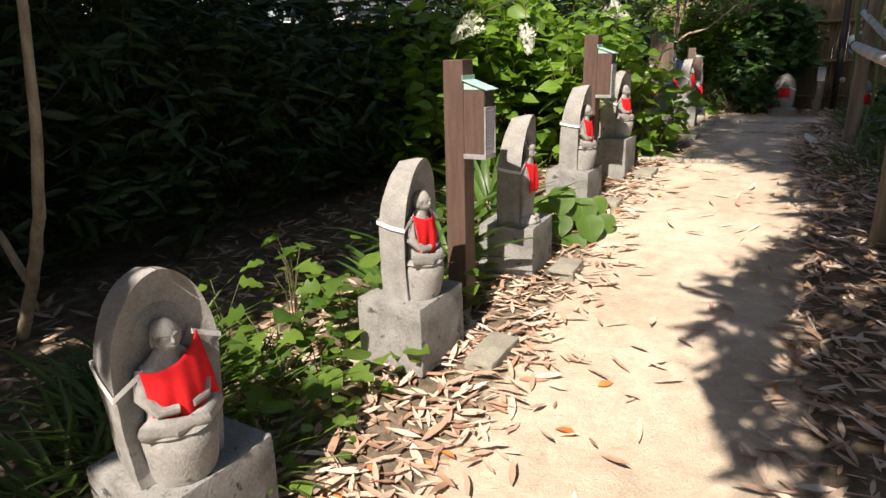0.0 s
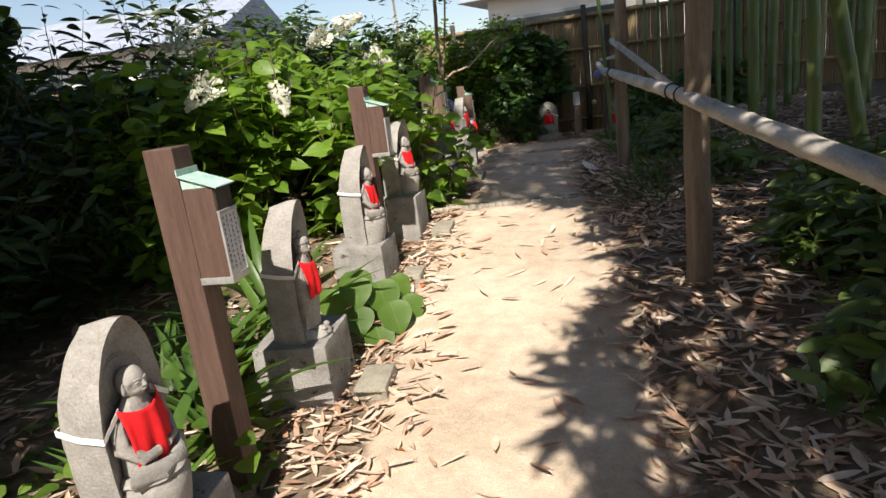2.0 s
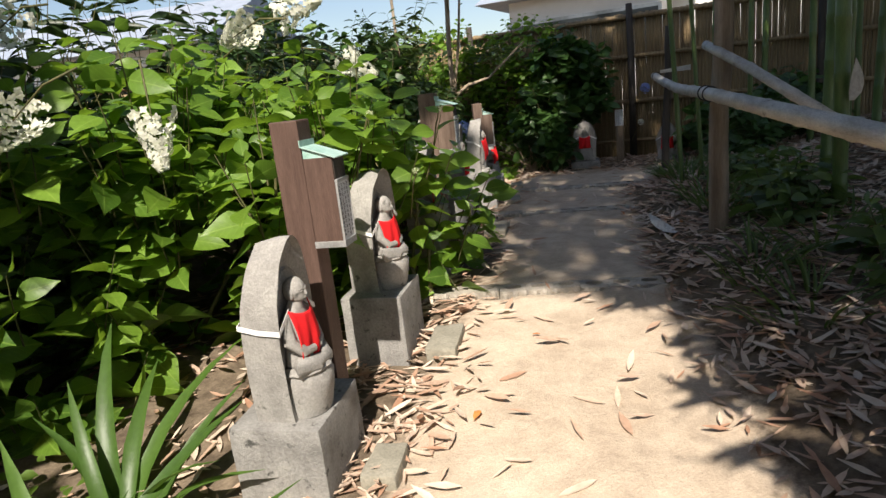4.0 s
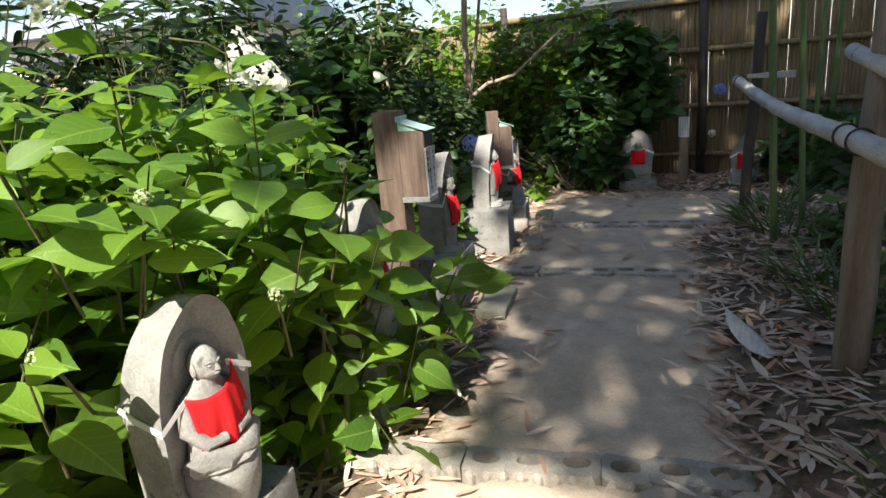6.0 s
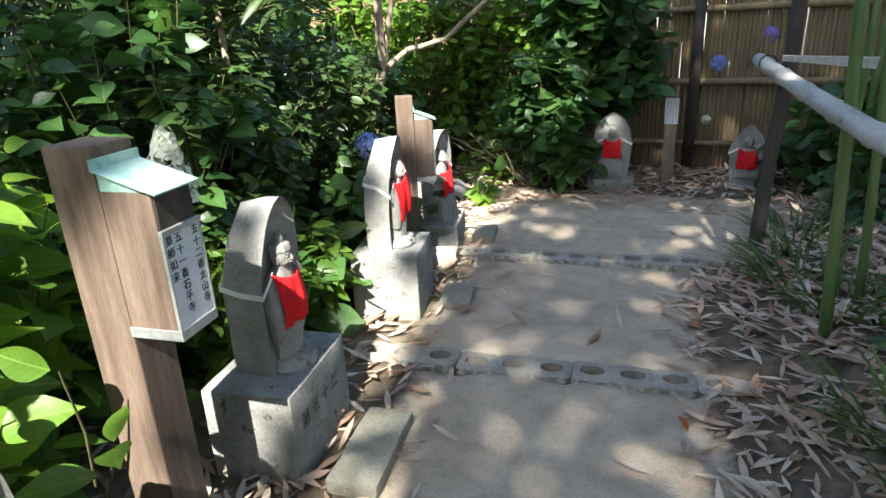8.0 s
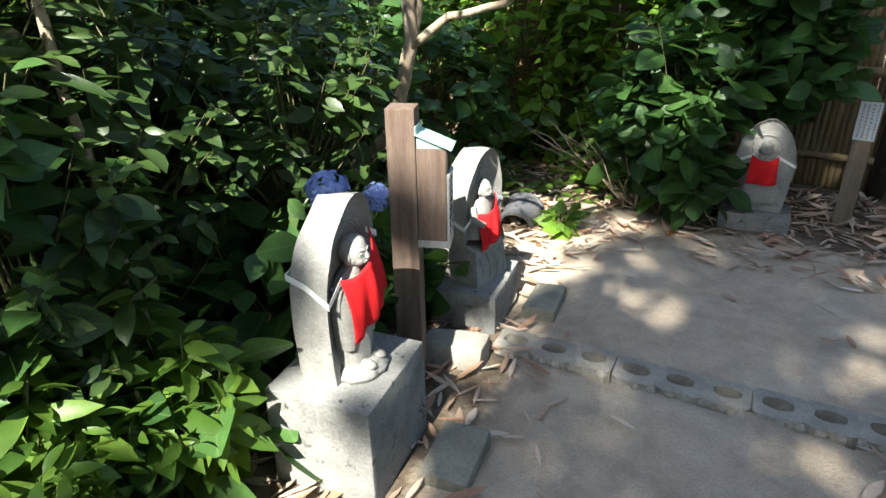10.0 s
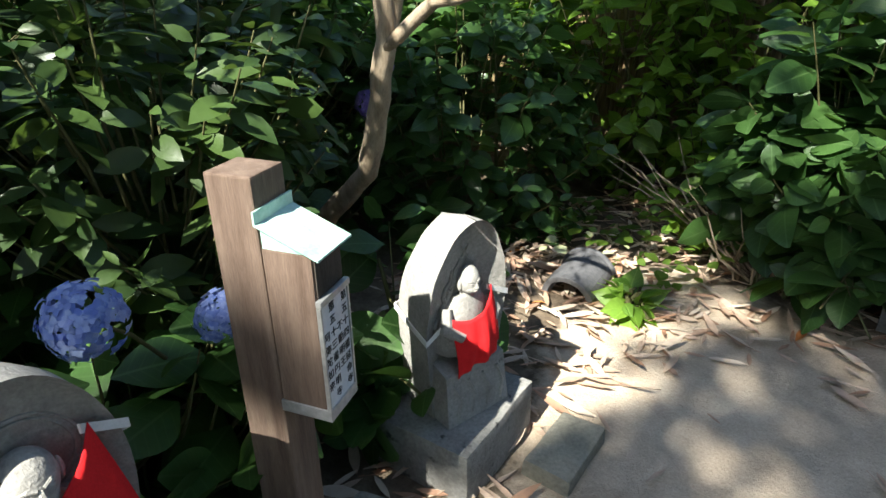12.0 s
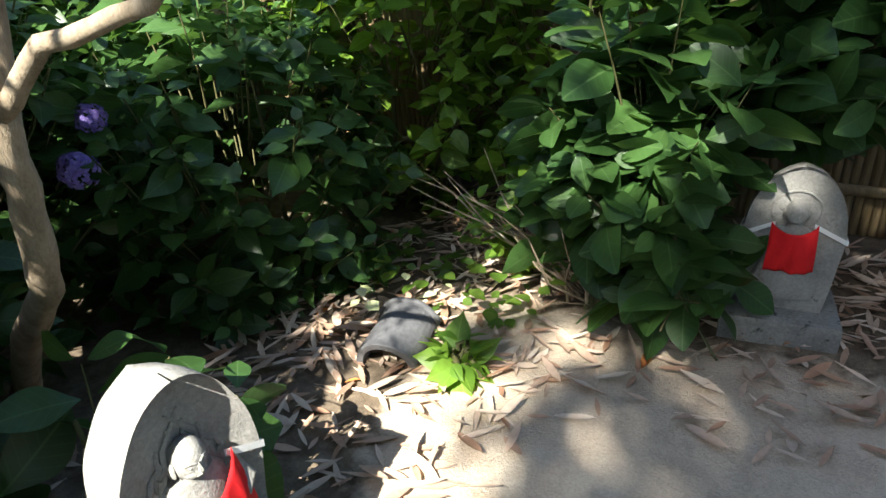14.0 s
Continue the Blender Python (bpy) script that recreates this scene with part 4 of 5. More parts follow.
for x in (-5.6, -3.6, -1.6, 0.36, 2.32, 4.2, 6.2):
    g = Geo()
    g.tube([(x, FY - 0.10, -0.2), (x + 0.01, FY - 0.10, 0.8), (x, FY - 0.10, 1.74)], [0.042, 0.04, 0.038], 10)
    part("post", roughen(g.mesh("post", LOG_DARK, smooth=True), 0.003, 8), fence, "dark round fence post")


# ---- houses beyond ----
def house(x, y, w, d, eave, ridge, label, yaw):
    root = thing("house", label, "house", pose(x, y, 0, 0, 0, yaw))
    g = Geo().box(-w / 2, w / 2, -d / 2, d / 2, -0.2, eave)
    part("wall", g.mesh("wall", PLASTER), root)
    r = Geo()
    o = 0.6
    a, b, e2 = w / 2 + o, d / 2 + o, eave - 0.15
    r.add([(-a, -b, e2), (a, -b, e2), (a, b, e2), (-a, b, e2), (-a, 0, ridge), (a, 0, ridge)], [(0, 1, 5, 4), (2, 3, 4, 5), (0, 4, 3), (1, 2, 5), (0, 3, 2, 1)])
    part("roof", r.mesh("roof", ROOF), root, "blue grey pitched roof")
    for k in range(-1, 2):
        wx = k * w * 0.3
        win = part("window", Geo().box(wx - 0.7, wx + 0.7, -d / 2 - 0.04, -d / 2 - 0.005, eave - 1.7, eave - 0.6).mesh("window", TIN), root)
        part("pane", Geo().box(wx - 0.63, wx + 0.63, -d / 2 - 0.05, -d / 2 - 0.041, eave - 1.63, eave - 0.67).mesh("pane", GLASS_DARK), win)


house(-13.5, 17.0, 6, 6, 2.9, 4.2, "white walled house with a pitched roof behind the hedge", 12)
house(-0.9, 19.0, 3.2, 5, 2.9, 3.9, "low white walled house beyond the bamboo fence", -4)
house(6.5, 23.0, 12, 8, 4.2, 6.0, "white walled house with a blue grey roof beyond the fence", -8)


# ---- plants ----
def leafy_shoots(tips, length, pairs, leaf, spread, lean_up, gap, stem_r, wf=1.0, fall=0.15):
    """Shoots with opposite leaf pairs. tips: rows of tip place and stem direction. Returns leaf specs and a Geo of stems."""
    specs, stems = [], Geo()
    for tip, d in tips:
        tip, d = Vector(tip), Vector(d).normalized()
        root = tip - d * length
        root.z -= length * 0.15
        stems.tube([root, root.lerp(tip, 0.5) + unit() * 0.01, tip], [stem_r, stem_r * 0.8, stem_r * 0.45], 4, cap=False)
        side = d.cross(unit()).normalized()
        ang = rnd(0, 6.28)
        for k in range(pairs):
            p = tip - d * (gap * k)
            size = leaf * (0.45 + 0.75 * min(1.0, (k + 0.35) / 2.2)) * rnd(0.8, 1.15)
            a = ang + k * math.pi / 2 + rnd(-0.25, 0.25)
            s1 = Matrix.Rotation(a, 3, d) @ side
            for sg in (1, -1):
                out = (s1 * sg * spread + d * (lean_up - 0.10 * k) + unit() * 0.22).normalized()
                out.z = out.z * 0.3 + rnd(-0.05, 0.5) - 0.10 * k
                nrm = (d * 0.35 + Vector((0, 0, 0.7)) + unit() * 0.95).normalized()
                specs.append((p + out * leaf * 0.1, out, nrm, size, wf * rnd(0.85, 1.1)))
    return specs, stems


def blob_tips(blobs, n, up=0.7, inner=0.55, floor=0.05):
    """Shoot tips spread over the outer part of a few rounded masses."""
    tips = []
    vols = [a[3] * a[4] * a[5] for a in blobs]
    while len(tips) < n:
        cx, cy, cz, rx, ry, rz = random.choices(blobs, vols)[0]
        u = unit()
        r = rnd(inner, 1.0) ** 0.6 * (1 + 0.18 * noise.noise(u * 2.3 + Vector((cx, cy, cz))))
        p = Vector((cx + u.x * rx * r, cy + u.y * ry * r, cz + u.z * rz * r))
        if p.z < height(p.x, p.y) + floor:
            continue
        tips.append((p, u * 0.8 + Vector((0, 0, up))))
    return tips


def shrub(name, label, category, blobs, n, mat, shape, leaf, pairs, gap, spread=0.9, lean_up=0.35, stem=0.004, wf=1.0, length=0.3, singles=0, near=None, keep=None, up=0.7, inner=0.55, foot=None, group="", extra=()):
    root = thing(name, label, category, pose(*foot, 0) if foot else None, group=group)
    back = pose(-foot[0], -foot[1], 0) if foot else None
    tips = blob_tips(blobs, n, up, inner) + [(Vector(p), Vector(d)) for p, d in extra]
    if keep:
        tips = [t for t in tips if keep(t[0])]
    specs, stems = leafy_shoots(tips, length, pairs, leaf, spread, lean_up, gap, stem, wf)
    if keep:
        specs = [s for s in specs if keep(s[0])]
    for k in range(7):
        b = random.choice(blobs)
        base = Vector((b[0] + rnd(-0.3, 0.3) * b[3], b[1] + rnd(-0.3, 0.3) * b[4], 0))
        base.z = height(base.x, base.y) - 0.04
        end = Vector((b[0] + rnd(-0.6, 0.6) * b[3], b[1] + rnd(-0.6, 0.6) * b[4], b[2] + rnd(0, 0.5) * b[5]))
        stems.tube([base, base.lerp(end, 0.5) + unit() * 0.06, end], [0.012, 0.009, 0.005], 6, cap=False)
    tagged(part("stems", stems.mesh("stems", TWIG, smooth=True), root, m=back), kind="stuff")
    singled = []
    if singles and near:
        specs.sort(key=lambda s: near(Vector(s[0])))
        singled, specs = specs[:singles], specs[singles:]
        unit_leaf = leaf_mesh("leaf", [((0, 0, 0), (0, 1, 0), (0, 0, 1), 1.0, 1.0)], shape, mat)
        for p, y, z, ln, w in singled:
            y = Vector(y).normalized()
            z = (Vector(z) - y * Vector(z).dot(y)).normalized()
            x = y.cross(z)
            m = Matrix(((x.x * ln * w, y.x * ln, z.x * ln, p[0]), (x.y * ln * w, y.y * ln, z.y * ln, p[1]), (x.z * ln * w, y.z * ln, z.z * ln, p[2]), (0, 0, 0, 1)))
            part("leaf", unit_leaf, root, m=(back @ m if back else m))
    tagged(part("foliage", leaf_mesh("foliage", specs, shape, mat), root, m=back), kind="stuff")
    return root


# hydrangea mass beside the path
FRONT = [(-0.62, 4.86, 0.66, 0.36, 0.32, 0.40), (-0.30, 4.80, 0.45, 0.12, 0.1, 0.2), (-0.14, 4.93, 0.22, 0.14, 0.14, 0.16), (-0.12, 5.28, 0.25, 0.10, 0.12, 0.15)]
SHOOTS = [((-0.36, 5.44, 0.50), (0.6, -0.1, 1)), ((-0.46, 5.45, 0.62), (0.3, -0.2, 1)), ((-0.10, 5.12, 0.28), (0.7, -0.2, 0.8)), ((-0.04, 5.22, 0.22), (0.8, 0.0, 0.6)), ((-0.06, 4.95, 0.40), (0.5, -0.3, 1)), ((-0.12, 5.3, 0.36), (0.7, 0.2, 0.8)), ((-0.48, 4.70, 1.12), (0.2, -0.2, 1)), ((-0.52, 4.85, 1.22), (0.2, -0.1, 1)), ((-0.62, 4.55, 1.28), (0.1, -0.1, 1)), ((-0.40, 4.75, 0.95), (0.4, -0.2, 1)), ((-0.07, 4.70, 0.88), (0.5, -0.2, 1)), ((-0.10, 4.50, 0.66), (0.5, -0.2, 1)), ((-0.19, 4.30, 0.90), (0.4, -0.3, 1)), ((-0.30, 4.04, 0.68), (0.4, -0.3, 1)), ((-0.16, 4.62, 0.74), (0.6, -0.2, 0.9)), ((-0.08, 4.85, 0.72), (0.6, -0.2, 0.9)), ((-0.75, 5.50, 1.02), (0.3, -0.2, 1)), ((-0.80, 5.58, 0.92), (0.4, -0.2, 1)), ((-0.72, 5.42, 0.86), (0.5, -0.2, 1)), ((-0.66, 5.36, 0.72), (0.5, -0.2, 1)), ((-0.58, 5.38, 0.56), (0.6, -0.1, 0.8))]
HYD = [(-1.15, 4.35, 0.55, 0.62, 0.75, 0.62), (-0.95, 5.0, 0.55, 0.50, 0.55, 0.62), (-1.45, 3.6, 0.45, 0.55, 0.6, 0.65), (-0.70, 5.05, 0.5, 0.42, 0.42, 0.5), (-0.45, 4.90, 0.40, 0.32, 0.30, 0.36), (-1.2, 5.5, 0.5, 0.5, 0.5, 0.75), (-0.78, 4.65, 0.95, 0.36, 0.42, 0.40), (-1.15, 4.15, 0.98, 0.48, 0.6, 0.42), (-1.5, 3.5, 0.95, 0.45, 0.6, 0.40), (-0.30, 4.66, 0.84, 0.24, 0.28, 0.26), (-0.42, 4.30, 0.98, 0.26, 0.25, 0.20), (-0.52, 4.0, 0.80, 0.2, 0.25, 0.28)]

FOREMOST = [((-0.06, 5.08, 0.56), (0.6, -0.2, 1)), ((-0.04, 5.22, 0.52), (0.6, -0.2, 1)), ((-0.12, 4.93, 0.66), (0.6, -0.2, 1)), ((-0.03, 5.34, 0.46), (0.6, 0.1, 1))]


def clear_of_stones(p):
    """Keeps leaves out of the statues, plinths and posts."""
    x, y, z = p
    if x > -0.10 and 4.7 < y < 5.5:
        return x < 0.08
    for a, b, r in ((-0.18, 3.57, 0.25), (-0.26, 4.36, 0.25), (-0.204, 3.75, 0.17), (-0.49, 5.62, 0.17), (-0.53, 6.1, 0.25), (-0.40, 5.18, 0.10)):
        if z < 0.78 and (x - a) ** 2 + (y - b) ** 2 < r * r:
            return False
    if y < 4.5 and x > -0.5 and (z > 1.12 or (z < 0.62 and x > -0.34)):
        return False
    if (x + 0.10) ** 2 + (y - 3.75) ** 2 < 0.2 ** 2 or (x + 0.42) ** 2 + (y - 5.62) ** 2 < 0.17 ** 2:
        return False
    if z > 0.34 and (x + 0.34) ** 2 + (y - 5.16) ** 2 < 0.17 ** 2 and x < -0.15:
        return False
    return x < left_edge(y) + 0.10


shrub("hydrangea_bush", "tall bright green hydrangea bush leaning over the path", "bush", HYD + FRONT, 580, HYDRANGEA, OVATE, 0.15, 4, 0.085, up=1.6, extra=SHOOTS + FOREMOST, singles=300, near=lambda p: (p - Vector((0.6, 4.4, 1.0))).length, keep=clear_of_stones, length=0.28)


def flower_head(name, label, c, d, length, r, mat, n, parent=None, cone=True):
    """A hydrangea truss of many four-petalled florets."""
    specs = []
    c, d = Vector(c), Vector(d).normalized()
    for k in range(n):
        if cone:
            s = rnd(0, 1)
            u = d.cross(unit()).normalized()
            p = c + d * (length * s) + u * r * (1 - 0.75 * s) * rnd(0.75, 1.05)
            nrm = (u + d * 0.4 + unit() * 0.25).normalized()
        else:
            u = (unit() + d * 0.7).normalized()
            p = c + u * r * rnd(0.85, 1.05)
            nrm = (u + unit() * 0.25).normalized()
        s1 = nrm.cross(unit()).normalized()
        s2 = nrm.cross(s1)
        for e in (s1, s2, -s1, -s2):
            specs.append((p, (e + nrm * 0.15), nrm, r * 0.21 if not cone else 0.014, 1.7))
    root = thing(name, label, "flower")
    tagged(part("florets", leaf_mesh("florets", specs, SMALL, mat), root), kind="stuff")
    st = Geo().tube([c - d * 0.25 + Vector((0, 0, -0.05)), c - d * 0.1, c + d * (length * 0.6 if cone else 0)], [0.004, 0.0035, 0.002], 5)
    part("stem", st.mesh("stem", TWIG, smooth=True), root)
    return root


for c, d, ln, r in (((-0.66, 3.68, 1.0), (0.2, -0.2, -0.6), 0.14, 0.06), ((-0.93, 3.47, 1.06), (-0.5, -0.1, -0.35), 0.17, 0.07), ((-1.19, 3.69, 1.36), (-0.6, 0.1, -0.15), 0.2, 0.075), ((-0.62, 4.40, 1.33), (0.5, 0.3, 0.2), 0.14, 0.06), ((-0.74, 5.10, 1.20), (0.5, 0.1, -0.3), 0.15, 0.075), ((-0.52, 4.05, 1.26), (-0.5, 0.2, -0.1), 0.12, 0.055), ((-0.60, 5.88, 0.80), (0.1, 0.0, 1.0), 0.11, 0.055)):
    flower_head("white_flower", "creamy white cone-shaped hydrangea flower head", c, d, ln * 1.35, r * 1.25, PETAL_W, 170)
for c, r, mat, lab in (((-0.80, 7.12, 0.67), 0.055, PETAL_B, "round pale blue hydrangea flower head"), ((-0.80, 7.30, 0.60), 0.042, PETAL_B, "round pale blue hydrangea flower head"), ((0.52, 9.95, 0.77), 0.06, PETAL_B, "round blue hydrangea flower head"), ((0.82, 9.7, 0.97), 0.05, PETAL_P, "small violet hydrangea flower head"), ((-1.72, 8.27, 0.64), 0.05, PETAL_P, "round violet hydrangea flower head"), ((-1.75, 8.36, 0.75), 0.042, PETAL_P, "small violet hydrangea flower head"), ((0.475, 9.72, 0.40), 0.035, PETAL_W, "small white hydrangea flower head"), ((-0.07, 4.69, 0.905), 0.017, BUD, "small greenish white budding flower cluster"), ((-0.11, 4.45, 0.67), 0.017, BUD, "small greenish white budding flower cluster"), ((-0.18, 4.24, 0.92), 0.017, BUD, "small greenish white budding flower cluster"), ((-0.27, 4.05, 0.69), 0.017, BUD, "small greenish white budding flower cluster")):
    flower_head("hydrangea_flower", lab, c, (0.4, -0.5, 0.6), 0, r, mat, 45 if mat is BUD else 150, cone=False)


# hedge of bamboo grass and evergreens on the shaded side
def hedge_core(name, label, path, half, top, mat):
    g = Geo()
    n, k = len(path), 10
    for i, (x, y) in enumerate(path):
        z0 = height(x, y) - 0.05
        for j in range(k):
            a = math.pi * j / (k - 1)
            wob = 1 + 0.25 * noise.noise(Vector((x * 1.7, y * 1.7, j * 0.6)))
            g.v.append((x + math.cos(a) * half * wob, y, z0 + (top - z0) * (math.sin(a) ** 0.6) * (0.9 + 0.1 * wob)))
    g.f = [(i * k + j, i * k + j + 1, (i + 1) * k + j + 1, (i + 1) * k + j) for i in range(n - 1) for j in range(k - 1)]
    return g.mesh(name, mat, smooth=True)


# near-black sheet inside the leaves, coloured like the shade in their gaps
HEDGE_SHADE = surface("dark fill for hedge shade", [(0.3, (0.012, 0.018, 0.008)), (0.7, (0.03, 0.042, 0.016))], 14, rough=0.95, fine=60, bump_by=1.0)
hedge = thing("hedge", "dense dark evergreen hedge of narrow leaves in shade", "hedge", kind="")
part("shade_core", hedge_core("shade_core", "", [(-2.3 - 0.05 * k, -3 + 0.5 * k) for k in range(20)], 0.5, 1.15, HEDGE_SHADE), hedge)
tips = blob_tips([(-1.75, y, 0.55, 0.55, 0.7, 1.1) for y in np.arange(-1.6, 4.2, 0.6)] + [(-1.9, y, 0.9, 0.6, 0.7, 0.9) for y in np.arange(4.2, 7.5, 0.7)] + [(-2.3, y, 0.9, 0.5, 0.7, 0.55) for y in np.arange(-2.0, 7.5, 0.8)], 2300, 0.3, 0.4)
specs, stems = leafy_shoots(tips, 0.35, 4, 0.13, 0.8, 0.2, 0.06, 0.003, 1.0, 0.3)
tagged(part("foliage", leaf_mesh("foliage", specs, LANCE, HEDGE_SHADE_LEAF), hedge), kind="stuff")
tagged(part("stems", stems.mesh("stems", TWIG), hedge), kind="stuff")


# slim trees
def tree(name, label, lines, radii, crown, n, mat, shape, leaf, bark=BARK):
    root = thing(name, label, "tree")
    g = Geo()
    for pts, (r0, r1) in zip(lines, radii):
        m = len(pts)
        dense = []
        for i in range(m - 1):
            for k in range(4):
                dense.append(Vector(pts[i]).lerp(Vector(pts[i + 1]), k / 4) + unit() * r0 * 0.12)
        dense.append(Vector(pts[-1]))
        g.tube(dense, [r0 + (r1 - r0) * i / (len(dense) - 1) for i in range(len(dense))], 10)
    part("trunk", roughen(g.mesh("trunk", bark, smooth=True), 0.004, 9), root)
    tips = blob_tips(crown, n, 0.25, 0.2)
    specs, stems = leafy_shoots(tips, 0.25, 4, leaf, 0.85, 0.2, 0.05, 0.003)
    part("crown", leaf_mesh("crown", specs, shape, mat), root)
    part("twigs", stems.mesh("twigs", TWIG), root)
    return root


tree("small_tree", "slender pale-barked tree forking low behind a post", [[(-1.785, 7.960, -0.06), (-1.695, 7.950, 0.15), (-1.485, 7.930, 0.40), (-1.255, 7.920, 0.58), (-1.185, 7.910, 0.75), (-1.120, 7.895, 0.94), (-1.125, 7.900, 1.4), (-1.085, 7.970, 2.6)], [(-1.120, 7.895, 0.92), (-0.965, 7.910, 1.02), (-0.775, 7.940, 1.06), (-0.435, 8.020, 1.35)], [(-1.145, 7.900, 0.86), (-1.105, 7.930, 1.05), (-1.055, 7.970, 1.4), (-0.985, 8.070, 2.2)]], [(0.036, 0.02), (0.017, 0.009), (0.018, 0.010)], [(-1.0, 8.0, 2.3, 0.9, 0.7, 0.6), (-1.6, 7.6, 1.15, 0.5, 0.5, 0.4), (-0.75, 8.3, 1.32, 0.5, 0.35, 0.2)], 230, SASA, LANCE, 0.10)
tree("small_tree", "pale smooth trunk with slender branches at the path edge", [[(-1.62, 0.58, -0.75), (-1.30, 0.6, -0.32), (-0.97, 0.6, 0.03), (-0.72, 0.6, 0.34), (-0.60, 0.62, 0.70), (-0.55, 0.65, 1.3), (-0.5, 0.6, 2.2)], [(-0.97, 0.6, 0.03), (-1.02, 0.5, 0.4), (-1.1, 0.45, 1.2)]], [(0.030, 0.010), (0.016, 0.007)], [(-0.7, 0.3, 2.3, 0.7, 0.7, 0.5), (-0.85, 0.35, 0.55, 0.25, 0.3, 0.5)], 90, SASA, LANCE, 0.10)
tree("small_tree", "thin brown sapling stem among dark shrubs", [[(-1.05, 6.75, 0.0), (-1.0, 6.7, 0.5), (-1.12, 6.72, 0.95), (-1.15, 6.72, 2.2)]], [(0.016, 0.01)], [(-1.15, 6.8, 1.35, 0.45, 0.5, 0.5), (-1.3, 6.9, 2.2, 0.7, 0.6, 0.5)], 130, SASA, LANCE, 0.11)

def low_cover(name, label, mat, shape, size, n, inside, lift, wf=1.0):
    root = thing(name, label, "plant", kind="stuff")
    specs = []
    tries = 0
    while len(specs) < n and tries < n * 40:
        tries += 1
        x, y = rnd(-1.6, 2.6), rnd(-0.5, 9.6)
        if rnd(0, 1) > inside(x, y):
            continue
        z = height(x, y) + lift * rnd(0.1, 1) ** 1.3
        a = rnd(0, 6.28)
        specs.append(((x, y, z), (math.cos(a), math.sin(a), rnd(-0.1, 0.4)), Vector((0.1, -0.2, 1)) + unit() * 0.4, size * rnd(0.6, 1.3), wf))
    part("foliage", leaf_mesh("foliage", specs, shape, mat), root)


# shrubs round the far corner
shrub("nandina_shrub", "airy green shrub of narrow pointed leaflets behind the statues", "bush", [(-1.15, 7.35, 0.75, 0.28, 0.4, 0.4), (-1.3, 6.85, 0.85, 0.35, 0.4, 0.45), (-1.05, 6.5, 0.7, 0.25, 0.35, 0.4)], 260, SASA, LANCE, 0.075, 5, 0.03, wf=2.0, spread=1.0)
shrub("dark_shrub", "large-leaved dark green hydrangea shrub before the fence", "bush", [(-0.50, 9.24, 0.52, 0.34, 0.30, 0.55), (-0.15, 9.58, 0.80, 0.45, 0.25, 0.45), (-0.66, 9.25, 0.42, 0.25, 0.25, 0.4), (-0.36, 9.08, 0.34, 0.16, 0.14, 0.28), (-0.30, 9.62, 1.22, 0.48, 0.25, 0.38)], 190, DARKLEAF, ELLIPTIC, 0.165, 4, 0.05, wf=1.1, lean_up=0.6, inner=0.25, singles=250, near=lambda p: (p - Vector((-0.2, 7.5, 1.0))).length, keep=lambda p: p[0] < -0.21 or p[1] > 9.52 or p[2] > 0.62)
shrub("dark_shrub", "loose twiggy green shrub against the fence", "bush", [(-1.0, 9.75, 0.7, 0.6, 0.3, 0.75), (-1.7, 9.7, 0.7, 0.6, 0.4, 0.8), (-0.9, 9.4, 0.25, 0.3, 0.25, 0.3), (-0.9, 9.72, 1.35, 0.65, 0.28, 0.45), (-1.9, 9.6, 1.35, 0.6, 0.4, 0.5)], 400, HYDRANGEA, OVATE, 0.10, 4, 0.05)
shrub("dark_shrub", "deep shaded evergreen undergrowth behind the statues", "bush", [(-1.9, 8.9, 0.45, 0.6, 0.7, 0.7), (-2.2, 7.8, 0.6, 0.7, 0.8, 1.0), (-1.6, 7.2, 0.5, 0.5, 0.6, 0.6), (-1.3, 6.4, 0.5, 0.5, 0.6, 0.9)], 800, DARKLEAF, OVATE, 0.11, 4, 0.05)
shrub("green_shrub", "broad-leaved green shrub hanging beside a post", "bush", [(-0.98, 7.15, 0.35, 0.28, 0.35, 0.32), (-0.98, 7.75, 0.35, 0.22, 0.3, 0.3), (-0.85, 6.75, 0.25, 0.22, 0.25, 0.25)], 75, DARKLEAF, ELLIPTIC, 0.15, 3, 0.06, wf=1.25, keep=lambda p: p[0] < -0.79)
shrub("bamboo_seedling", "clump of fresh green narrow-leaved heavenly bamboo", "plant", [(-0.86, 6.68, 0.26, 0.16, 0.16, 0.24), (-0.95, 6.35, 0.3, 0.2, 0.25, 0.28), (-1.1, 6.6, 0.35, 0.2, 0.25, 0.3)], 170, IVY, LANCE, 0.10, 4, 0.03, wf=1.6)
shrub("rosette_plant", "small bright green rosette plant beside a fallen tile", "plant", [(-0.87, 8.70, 0.06, 0.06, 0.06, 0.05)], 5, HYDRANGEA, OVATE, 0.12, 3, 0.03, length=0.08)
low_cover("variegated_plant", "low clump of pale variegated leaves beside a fallen tile", PALE, SMALL, 0.05, 150, lambda x, y: 1.0 if (x + 1.22) ** 2 + (y - 8.90) ** 2 < 0.03 else 0.0, 0.12, 1.5)
bare = thing("bare_branches", "tangle of bare brown hydrangea stems in the shrub", "branches", kind="stuff")
bg = Geo()
for k in range(34):
    a = Vector((rnd(-0.75, -0.55), rnd(9.2, 9.4), -0.02))
    b = a + Vector((rnd(-0.75, 0.15), rnd(-0.25, 0.1), rnd(0.2, 0.5)))
    bg.tube([a, a.lerp(b, 0.4) + unit() * 0.05, a.lerp(b, 0.75) + unit() * 0.04, b], [0.006, 0.0045, 0.003, 0.0015], 6, cap=False)
part("branch_tangle", bg.mesh("branch_tangle", BARK, smooth=True), bare)
